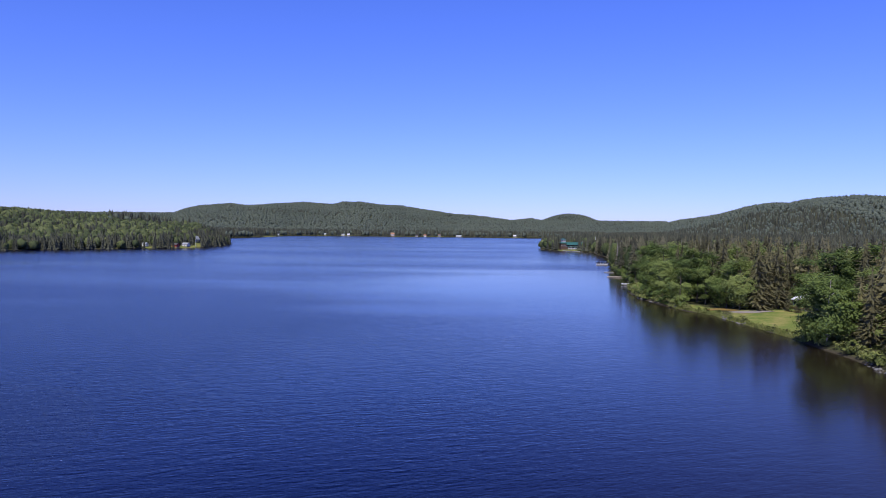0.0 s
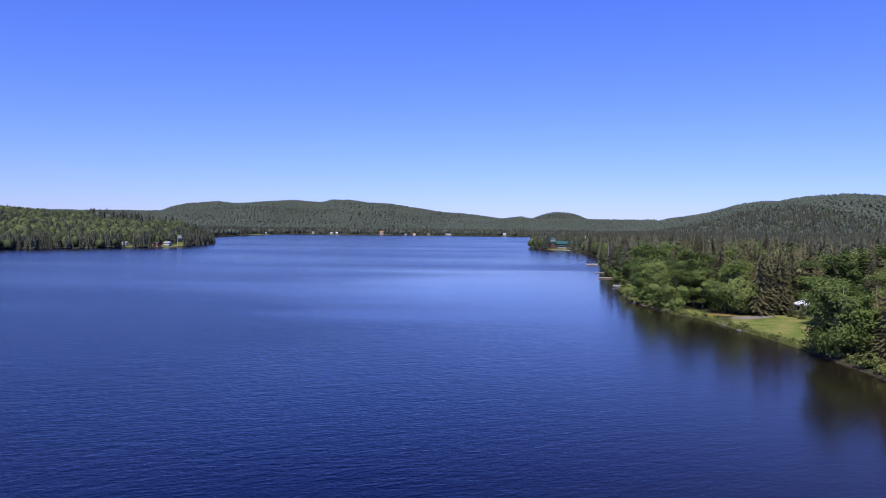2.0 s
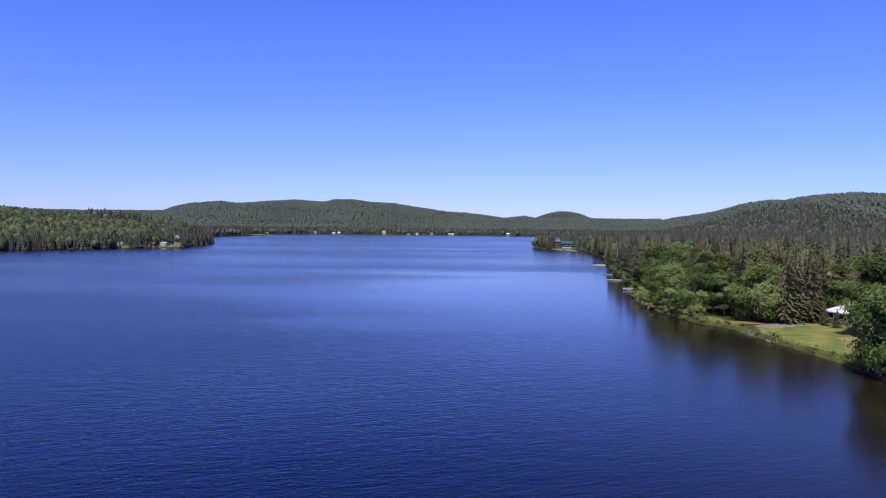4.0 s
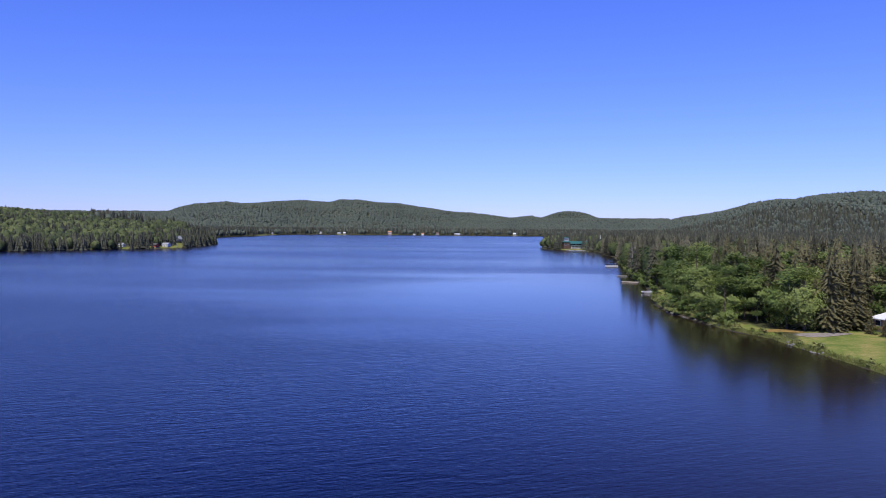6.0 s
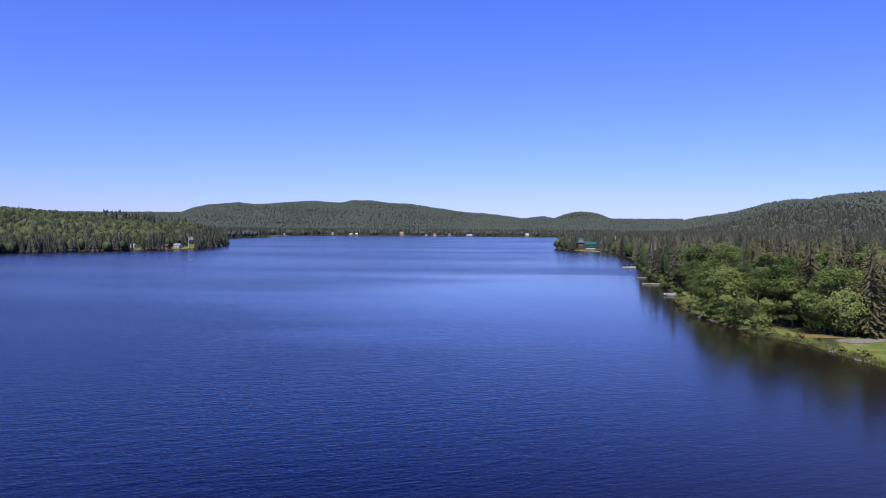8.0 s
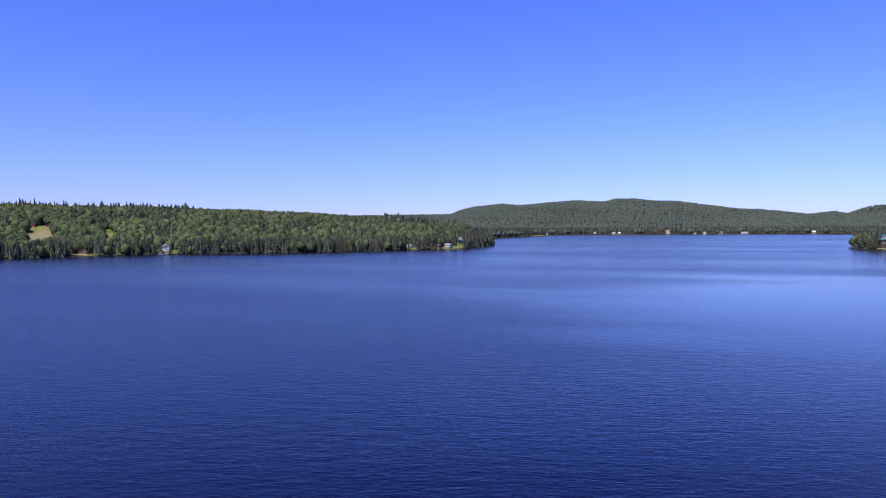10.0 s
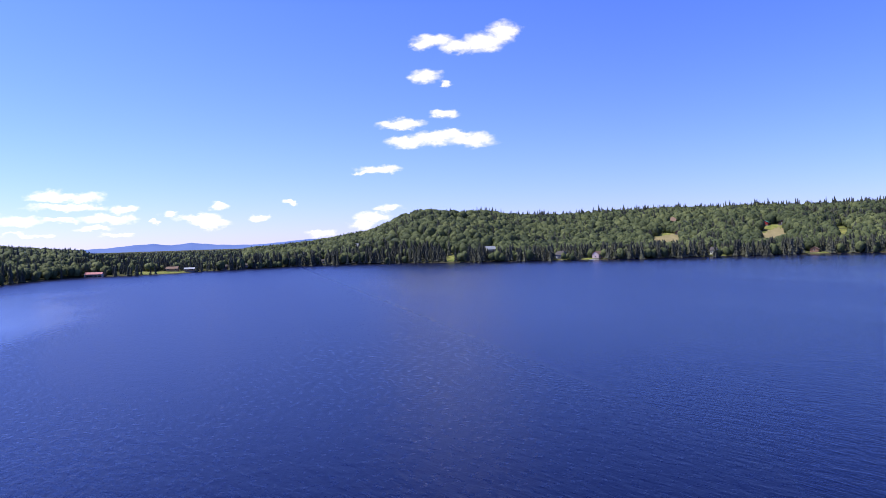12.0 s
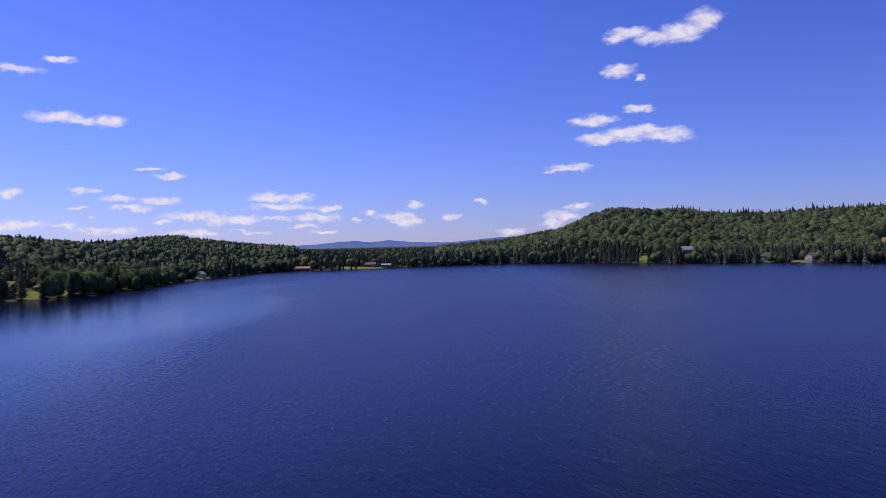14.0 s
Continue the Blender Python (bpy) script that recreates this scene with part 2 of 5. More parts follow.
def water_material():
    """Clear dark lake water: wind ripples over the open lake, calm in the lee of the east bank."""
    m, n = material("lake_water")
    p = position(n)
    xyz = n.add("ShaderNodeSeparateXYZ", {0: p})
    gust = n.noise(n.add("ShaderNodeVectorMath", {0: p, 1: (0.30, 1.0, 1)}, operation="MULTIPLY").outputs[0], 0.010, 3, 0.5)
    bank = n.math("SUBTRACT", xyz.outputs[0], n.math("MULTIPLY", n.math("MAXIMUM", n.math("SUBTRACT", xyz.outputs[1], 285.0), 0.0), 0.19))
    reach = n.math("MULTIPLY_ADD", gust, 60.0, n.math("SUBTRACT", bank, 30.0))
    lee = n.add("ShaderNodeMapRange", {0: reach, 1: -15.0, 2: 58.0, 3: 1.0, 4: 0.36}, interpolation_type="SMOOTHSTEP").outputs[0]
    wind = n.add("ShaderNodeMapRange", {0: gust, 1: 0.36, 2: 0.64, 3: 0.72, 4: 1.3}).outputs[0]
    west = n.add("ShaderNodeMapRange", {0: xyz.outputs[0], 1: -10.0, 2: -70.0}, interpolation_type="SMOOTHSTEP").outputs[0]
    across = n.math("MULTIPLY_ADD", xyz.outputs[0], -0.45, n.math("MULTIPLY", n.math("SUBTRACT", xyz.outputs[1], 57.0), 0.9))
    exposed = n.add("ShaderNodeMapRange", {0: across, 1: -20.0, 2: 60.0}, interpolation_type="SMOOTHSTEP").outputs[0]
    south = n.add("ShaderNodeMapRange", {0: xyz.outputs[1], 1: 380.0, 2: 180.0}, interpolation_type="SMOOTHSTEP").outputs[0]
    fetch = n.math("MULTIPLY_ADD", n.math("MULTIPLY", west, n.math("MULTIPLY", exposed, south)), 0.95, 1.0)
    ruffle = n.noise(n.add("ShaderNodeVectorMath", {0: p, 1: (0.8, 0.8, 1)}, operation="MULTIPLY").outputs[0], 1.3, 2, 0.6)
    ruffle = n.math("SUBTRACT", n.add("ShaderNodeMapRange", {0: ruffle, 1: 0.32, 2: 0.68}).outputs[0], 0.5)
    ruffle = n.math("MULTIPLY_ADD", ruffle, n.math("MULTIPLY_ADD", west, 0.45, 0.35), 1.0)
    wind = n.math("MULTIPLY", n.math("MULTIPLY", wind, fetch), ruffle)
    turned = n.add("ShaderNodeVectorRotate", {"Vector": p, "Angle": radians(-18)}, rotation_type="Z_AXIS").outputs[0]
    long = n.add("ShaderNodeVectorMath", {0: turned, 1: (0.40, 1.0, 1.0)}, operation="MULTIPLY").outputs[0]
    small = n.noise(long, 4.2, 2, 0.6, 0.3)
    big = n.noise(long, 1.5, 2, 0.55, 0.4)
    swell = n.noise(long, 0.5, 2, 0.5, 0.5)
    waves = n.math("MULTIPLY_ADD", small, 0.15, n.math("MULTIPLY_ADD", big, 0.52, n.math("MULTIPLY", swell, 0.62)))
    patch = n.add("ShaderNodeVectorMath", {0: p, 1: (45, 330, 0)}, operation="SUBTRACT").outputs[0]
    patch = n.add("ShaderNodeVectorMath", {0: patch, 1: (1 / 95, 1 / 110, 0)}, operation="MULTIPLY").outputs[0]
    still = n.math("ADD", n.add("ShaderNodeVectorMath", {0: patch}, operation="LENGTH").outputs["Value"], n.math("MULTIPLY", n.math("SUBTRACT", gust, 0.5), 1.6))
    still = n.add("ShaderNodeMapRange", {0: still, 1: 0.3, 2: 1.5, 3: 0.25, 4: 1.0}, interpolation_type="SMOOTHSTEP").outputs[0]
    line = n.math("MULTIPLY_ADD", n.math("SUBTRACT", gust, 0.5), 60.0, n.math("MULTIPLY_ADD", xyz.outputs[0], 0.10, xyz.outputs[1]))
    breeze = n.add("ShaderNodeMapRange", {0: line, 1: 430.0, 2: 442.0}, interpolation_type="SMOOTHSTEP").outputs[0]
    fade = n.add("ShaderNodeMapRange", {0: line, 1: 480.0, 2: 620.0}, interpolation_type="SMOOTHSTEP").outputs[0]
    side = n.add("ShaderNodeMapRange", {0: xyz.outputs[0], 1: -90.0, 2: 10.0}, interpolation_type="SMOOTHSTEP").outputs[0]
    breeze = n.math("MULTIPLY", n.math("MULTIPLY", breeze, side), n.math("SUBTRACT", 1.0, fade))
    lee = n.math("MAXIMUM", n.math("MULTIPLY", lee, still), n.math("MULTIPLY", breeze, 0.95))
    cove = n.add("ShaderNodeVectorMath", {0: p, 1: (-250, -85, 0)}, operation="SUBTRACT").outputs[0]
    cove = n.add("ShaderNodeVectorMath", {0: cove, 1: (1 / 190, 1 / 95, 0)}, operation="MULTIPLY").outputs[0]
    cove = n.math("MULTIPLY_ADD", n.math("SUBTRACT", gust, 0.5), 1.2, n.add("ShaderNodeVectorMath", {0: cove}, operation="LENGTH").outputs["Value"])
    cove = n.add("ShaderNodeMapRange", {0: cove, 1: 0.4, 2: 1.3, 3: 0.4, 4: 1.0}, interpolation_type="SMOOTHSTEP").outputs[0]
    lee = n.math("MULTIPLY", lee, cove)
    bump = n.add("ShaderNodeBump", {"Height": waves, "Strength": n.math("MINIMUM", n.math("MULTIPLY", lee, wind), 1.25), "Distance": 0.09}).outputs[0]
    rough = n.add("ShaderNodeMapRange", {0: n.math("MULTIPLY", lee, wind), 1: 0.1, 2: 1.5, 3: 0.08, 4: 0.25}).outputs[0]
    chop = n.add("ShaderNodeMapRange", {0: xyz.outputs[1], 1: 150.0, 2: 60.0, 3: 0.0, 4: 0.055}, interpolation_type="SMOOTHSTEP").outputs[0]
    rough = n.math("MULTIPLY_ADD", n.math("MULTIPLY", chop, cove), west, rough)
    deep = n.ramp(gust, (0.3, (.0005, .0012, .015)), (0.7, (.0006, .0016, .020)))
    # brown of the shallows, spread far out as darkening put into the water's colour
    shallow_dim = n.add("ShaderNodeMapRange", {0: bank, 1: -10.0, 2: 70.0}, interpolation_type="SMOOTHSTEP").outputs[0]
    rough = n.math("MULTIPLY_ADD", shallow_dim, 0.05, rough)
    brown = n.mix(shallow_dim, deep, rgba((.014, .010, .006)))
    q = n.add("ShaderNodeBsdfPrincipled", {"Base Color": brown, "Roughness": rough, "IOR": 1.333, "Specular IOR Level": 0.5, "Normal": bump})
    n.add("ShaderNodeOutputMaterial", {0: q.outputs[0]})
    return m


GROUND, WATER = ground_material(), water_material()

# ---- the lie of the land ----
SHORE_EAST = ((84, 40), (77, 100), (76, 124), (77, 129), (78.5, 137), (78.6, 145), (79, 156), (79.5, 167), (79, 180), (78, 196), (78, 209), (74, 220),
              (72, 232), (71, 247), (70, 258), (72, 279), (79, 305), (85, 330), (93.5, 375), (98, 412), (111, 475), (129, 560), (149, 660),
              (152, 715), (162, 780), (156, 838), (132, 858), (121, 900), (128, 960), (190, 1100), (300, 1400), (360, 1800), (330, 2100))
SHORE_NORTH = ((289, 2170), (199, 2150), (122, 2195), (38, 2190), (-126, 2145), (-289, 2139), (-405, 2103), (-428, 2010), (-434, 1750), (-450, 1546),
               (-440, 1250), (-360, 1060), (-300, 1010), (-288, 985), (-277, 888), (-271, 815), (-290, 780), (-318, 750), (-361, 698), (-400, 655))
SHORE_WEST = ((-445, 622), (-492, 590), (-528, 544), (-550, 497), (-565, 442), (-582, 391), (-618, 352), (-643, 314), (-660, 277), (-690, 250), (-735, 205),
              (-752, 165), (-765, 130), (-762, 100), (-745, 60), (-722, 18), (-691, -4), (-684, -40), (-692, -78), (-669, -100), (-610, -112), (-540, -120),
              (-497, -124), (-463, -120), (-430, -117), (-419, -127), (-389, -127), (-376, -137), (-360, -140), (-352, -160), (-340, -260),
              (-250, -420), (-80, -520), (60, -420), (110, -200), (100, -60))
LAKE = np.array(SHORE_EAST + SHORE_NORTH + SHORE_WEST, float)
# crest lines: bearing from the middle of the lake in degrees, distance, height of the soil
LAKE_EYE = (0.0, 57.0)
RIDGE_WEST = ((-86, 1080, 8.9), (-84, 1080, 13.6), (-82, 1060, 20.1), (-80, 1030, 25.6), (-78, 1000, 42), (-76.8, 985, 46.9), (-75.3, 990, 48.6), (-73.2, 1010, 45.2), (-71.7, 1040, 47.1), (-69, 1090, 40.3), (-66, 1130, 40.5), (-60, 1150, 45.6), (-51, 1150, 42), (-44.5, 1140, 41.7), (-38, 1140, 37.8), (-33.7, 1140, 34.1), (-29.6, 1140, 29.7), (-25.7, 1130, 25.4), (-22, 1100, 19.4), (-19.5, 1060, 23.8))
HILL_EAST = ((17, 2900, 35.1), (18.5, 2700, 49.1), (20.8, 2600, 63.7), (22.5, 2550, 83.8), (23.5, 2500, 94.4), (24.8, 2500, 103.4), (26.1, 2500, 102.2), (26.8, 2500, 108.8), (28.5, 2500, 119.4), (30.2, 2500, 124.4), (32, 2500, 121.8), (36, 2500, 104), (42, 2400, 70))
HILLS_NORTH = ((-32, 3600, 66.5), (-25.7, 3600, 65.8), (-20.7, 3600, 70.4), (-20, 3550, 85.7), (-18.9, 3500, 102), (-16.5, 3500, 118.4), (-15.2, 3500, 108.9), (-11, 3550, 132.2), (-8.8, 3550, 122.6), (-8, 3550, 136.2), (-6.3, 3550, 136.3), (-5.3, 3550, 126.6), (-3.6, 3550, 121.9), (-1.3, 3550, 100.7), (0.9, 3550, 82.8), (3.1, 3500, 71.6), (5.3, 3450, 53.6), (7.1, 3450, 63.9), (7.8, 3400, 52.2), (10, 3300, 51), (14, 3200, 48.8), (17.3, 3000, 46.2))
KNOLL_NORTH = ((7.9, 4150, 66), (8.6, 4150, 88.4), (9.7, 4150, 103.7), (10.4, 4150, 101.8), (11, 4150, 96.2), (12.1, 4150, 67.7))
RISE_SOUTH = ((-132, 760, 22.9), (-125, 760, 22.6), (-121, 760, 23), (-119, 780, 21.5), (-117.6, 800, 19.1), (-115.8, 830, 17.4), (-113, 850, 17.1), (-108, 880, 13), (-104, 900, 10.2), (-100, 950, 6))
KNOLL_SOUTH = ((-114.5, 1450, 23.8), (-113.3, 1450, 25.5), (-112, 1450, 30.2), (-110, 1450, 32.5), (-109.2, 1450, 31.1), (-108.2, 1450, 24.6), (-105.4, 1450, 17.4), (-103, 1450, 11))


CRESTS = ((RIDGE_WEST, 400), (HILL_EAST, 1000), (HILLS_NORTH, 1150), (KNOLL_NORTH, 500), (RISE_SOUTH, 420), (KNOLL_SOUTH, 420))


def to_shore(x, y):
    """Distance from each place to the shore line."""
    best = np.full(x.shape, 1e9)
    for i in range(len(LAKE)):
        a, b = LAKE[i], LAKE[(i + 1) % len(LAKE)]
        dx, dy = b[0] - a[0], b[1] - a[1]
        s = np.clip(((x - a[0]) * dx + (y - a[1]) * dy) / (dx * dx + dy * dy), 0, 1)
        best = np.minimum(best, np.hypot(x - a[0] - s * dx, y - a[1] - s * dy))
    return best


def inland(x, y):
    """Metres from the shore: above zero on land, below zero out on the lake."""
    d = to_shore(x, y)
    inside = np.zeros(x.shape, bool)
    n = len(LAKE)
    for i in range(n):
        (x1, y1), (x2, y2) = LAKE[i], LAKE[(i + 1) % n]
        if y1 != y2:
            cross = ((y1 > y) != (y2 > y)) & (x < (x2 - x1) * (y - y1) / (y2 - y1) + x1)
            inside ^= cross
    return np.where(inside, -d, d)


def soft_noise(x, y, scale, seed):
    """Cheap smooth rolling: a few crossed sines."""
    r = np.random.RandomState(seed)
    out = np.zeros(x.shape)
    for k in range(6):
        a, ph, f = r.uniform(0, 6.283), r.uniform(0, 6.283), r.uniform(0.6, 1.7) / scale
        out = out + np.sin((x * math.cos(a) + y * math.sin(a)) * f * 6.283 + ph)
    return out / 6


def terrain(x, y):
    x, y = np.asarray(x, float), np.asarray(y, float)
    wig = 0.7 * soft_noise(x, y, 9, 3) + 1.2 * soft_noise(x, y, 40, 4) * (np.abs(y - 250) > 160)
    d = inland(x, y) + wig
    land = np.clip(d, 0, None)
    hill = np.zeros(x.shape)
    bearing = np.degrees(np.arctan2(x - LAKE_EYE[0], y - LAKE_EYE[1]))
    away = np.hypot(x - LAKE_EYE[0], y - LAKE_EYE[1])
    for line, width in CRESTS:
        at = [c[0] for c in line]
        z = np.interp(bearing, [at[0] - 6] + at + [at[-1] + 4], [0] + [c[2] for c in line] + [0])
        u = np.clip(1 - np.abs(away - np.interp(bearing, at, [c[1] for c in line])) / width, 0, 1)
        hill = np.maximum(hill, z * (0.35 * u + 0.65 * u * u * (3 - 2 * u)))
    rough = soft_noise(x, y, 130, 7) * 2.0 + soft_noise(x, y, 420, 8) * 2.0
    z = 0.95 * (1 - np.exp(-land / 1.3)) + 4.0 * (1 - np.exp(-land / 90)) + (hill + rough * np.clip(hill / 25, 0.1, 1)) * np.clip(land / 55, 0, 1)
    return np.where(d > 0, z, np.maximum(d * 0.5, -4.0))

# open ground: centre, half sizes, turn; no tree stands in it
OPEN = [(94, 187, 14.5, 26, 8), (87, 169, 9, 13, 0), (107, 203, 10, 12, 0), (76, 219, 4.2, 12, 10), (160, 857, 27, 13, 6), (160, 848, 18, 6, 0), (84, 322, 6, 5, 0), (83, 312, 4.5, 6, 0), (79, 304, 3.5, 5, 0), (77, 283, 5, 5, 0), (74, 274, 6, 13, -17), (106, 373, 3, 6, -17), (107, 380, 6, 5, 0)]
# house yards on the far shores
OPEN += [(-696, 297, 8, 26, 71), (-634, 344, 8, 7, 0), (-612, 366, 12, 8, 30), (-570, 465, 9, 9, 0), (-578, 509, 8, 26, 52), (-537, 545, 12, 12, 48),
         (-500, 610, 13, 20, 45), (-728, 664, 26, 14, 40), (-664, 608, 16, 84, 50), (-708, 505, 18, 78, 57.5), (-815, 585, 9, 36, 57), (-622, 660, 8, 68, 46),
         (-880, 318, 20, 24, 73), (-697, 261, 13, 12, 74), (-314, 768, 10, 8, 0), (-288, 794, 15, 9, 35), (-284, 840, 6, 32, 20), (-276, 812, 12, 7, 60)]
OPEN += [(-366, -150, 15, 9, 40), (-388, -148, 17, 11, 10), (-396, -133, 8, 5, 0), (-482, -162, 3, 30, 114), (-558, -122, 12, 7, 0), (-530, -124, 13, 5, 0), (-692, -70, 8, 7, 0),
         (-704, -14, 14, 28, 8), (-738, 37, 6, 4, 0), (-750, 57, 6, 3.5, 0), (-770, 102, 6, 4, 0), (-773, 138, 6, 4, 0), (-773, 154, 6, 4, 0), (-838, 182, 7, 34, 81)]
OPEN += [(-290, 2148, 16, 14, 0), (-350, 2150, 9, 14, 0), (-150, 2155, 12, 16, 0), (-79, 2160, 9, 12, 0), (-54, 2162, 9, 12, 0), (-12, 2185, 9, 10, 0), (47, 2198, 14, 10, 0),
         (213, 2162, 9, 10, 0), (-436, 1930, 9, 30, 0), (-440, 1840, 11, 60, 0)]


def in_open(x, y):
    out = np.zeros(np.shape(x), bool)
    for cx, cy, a, b, turn in OPEN:
        c, s = math.cos(radians(turn)), math.sin(radians(turn))
        u, v = (x - cx) * c + (y - cy) * s, (y - cy) * c - (x - cx) * s
        out |= (u / a) ** 2 + (v / b) ** 2 < 1
    return out


def steps(*spans):
    out = []
    for a, b, s in spans:
        out += list(np.arange(a, b, s))
    return np.array(out + [spans[-1][1]], float)


def mesh_object(name, verts, faces, mat, parent=None, smooth=False):
    me = bpy.data.meshes.new(name)
    me.from_pydata(verts, [], faces)
    me.materials.append(mat)
    if smooth:
        me.polygons.foreach_set("use_smooth", np.ones(len(me.polygons), bool))
    me.update()
    ob = new(name, me)
    ob.parent = parent
    return ob


def raw_mesh(name, co, tris, mat, smooth=False):
    """A mesh from arrays of places and triangles or quads."""
    me = bpy.data.meshes.new(name)
    k = tris.shape[1]
    me.vertices.add(len(co))
    me.vertices.foreach_set("co", co.astype(np.float32).ravel())
    me.loops.add(tris.size)
    me.loops.foreach_set("vertex_index", tris.astype(np.int32).ravel())
    me.polygons.add(len(tris))
    me.polygons.foreach_set("loop_start", np.arange(0, tris.size, k, dtype=np.int32))
    me.polygons.foreach_set("use_smooth", np.full(len(tris), smooth))
    me.materials.append(mat)
    me.update(calc_edges=True)
    return me


def grid_faces(nx, ny):
    i = np.arange(nx - 1)[None, :] + np.arange(ny - 1)[:, None] * nx
    i = i.ravel()
    return np.stack([i, i + 1, i + nx + 1, i + nx], 1)


gx = steps((-4900, -1500, 110), (-1500, -840, 22), (-840, -240, 11), (-240, 60, 25), (60, 66, 3), (66, 132, 1.3), (132, 200, 5), (200, 520, 16), (520, 1600, 45), (1600, 4900, 130))
gy = steps((-4900, -900, 170), (-900, -200, 20), (-200, 110, 6.5), (110, 300, 1.7), (300, 440, 4), (440, 1120, 13), (1120, 2300, 16), (2300, 4900, 75))
X, Y = np.meshgrid(gx, gy)
Z = terrain(X, Y)
ground = new("ground", raw_mesh("ground", np.stack([X.ravel(), Y.ravel(), Z.ravel()], 1), grid_faces(len(gx), len(gy)), GROUND, True))
clear = ground.data.attributes.new("open_ground", "FLOAT", "POINT")
clear.data.foreach_set("value", (in_open(X, Y).ravel() * 1.0).astype(np.float32))
tagged(ground, "mown grass and forest floor rising from the lake", "ground", kind="structure")
water = mesh_object("water", [(-1300, -800, 0), (700, -800, 0), (700, 2500, 0), (-1300, 2500, 0)], [(0, 1, 2, 3)], WATER)
tagged(water, "deep blue lake water with small wind ripples", "lake", kind="structure")

# ---- trees ----
def tube(path, radii, sides=6):
    """Vertices and quads of a tapered tube along a path."""
    path = np.asarray(path, float)
    co, faces = [], []
    for i, (p, r) in enumerate(zip(path, radii)):
        t = path[min(i + 1, len(path) - 1)] - path[max(i - 1, 0)]
        t = t / (np.linalg.norm(t) + 1e-9)
        a = np.cross(t, (1.0, 0.13, 0.0)) if abs(t[0]) < 0.9 else np.cross(t, (0, 1.0, 0.1))
        a = a / np.linalg.norm(a)
        b = np.cross(t, a)
        for k in range(sides):
            w = 6.2832 * k / sides
            co.append(p + r * (math.cos(w) * a + math.sin(w) * b))
        if i:
            o = (i - 1) * sides
            faces += [(o + k, o + (k + 1) % sides, o + sides + (k + 1) % sides, o + sides + k) for k in range(sides)]
    return np.array(co), np.array(faces)


def join(pieces):
    """Arrays of several pieces as one."""
    co, fa, o = [], [], 0
    for c, f in pieces:
        co.append(c)
        fa.append(f + o)
        o += len(c)
    return np.concatenate(co), np.concatenate(fa)


def cards(centre, size, out, rng, stretch=1.6):
    """One small leaf-shaped quad at each centre, turned at random but leaning to out."""
    n = len(centre)
    u = rng.normal(size=(n, 3))
    u /= np.linalg.norm(u, axis=1)[:, None]
    nrm = out + rng.normal(size=(n, 3)) * 0.32
    nrm /= np.linalg.norm(nrm, axis=1)[:, None] + 1e-9
    v = np.cross(nrm, u)
    v /= np.linalg.norm(v, axis=1)[:, None] + 1e-9
    u = np.cross(v, nrm)
    s = size[:, None]
    a, b = u * s * stretch * 0.5, v * s * 0.5
    co = np.stack([centre - a, centre + b * rng.uniform(.6, 1.1, (n, 1)), centre + a, centre - b * rng.uniform(.6, 1.1, (n, 1))], 1).reshape(-1, 3)
    return co, np.arange(4 * n).reshape(n, 4)


def star_tree(layers, points, seed, ragged=.15, droop=.012):
    """A small spire of drooping, toothed skirts, one metre high."""
    rng = np.random.RandomState(seed)
    co, fa = [], []
    for k in range(layers):
        u = k / layers
        zb, zt = 0.06 + 0.90 * u, min(1.0, 0.06 + 0.90 * u + 1.75 * 0.92 / layers)
        r = 0.5 * (1 - u) ** 0.8 * rng.uniform(0.85, 1.12) + 0.02
        o = len(co)
        co.append((0, 0, zt))
        t0 = rng.uniform(0, 6.28)
        for j in range(2 * points):
            w = t0 + 3.14159 * j / points
            q = r * (rng.uniform(1 - ragged, 1 + ragged) if j % 2 == 0 else rng.uniform(.42, .62))
            co.append((q * math.cos(w), q * math.sin(w), zb + (0 if j % 2 == 0 else 0.035) + rng.uniform(-droop, droop)))
        fa += [(o, o + 1 + j, o + 1 + (j + 1) % (2 * points)) for j in range(2 * points)]
    return np.array(co), np.array(fa)


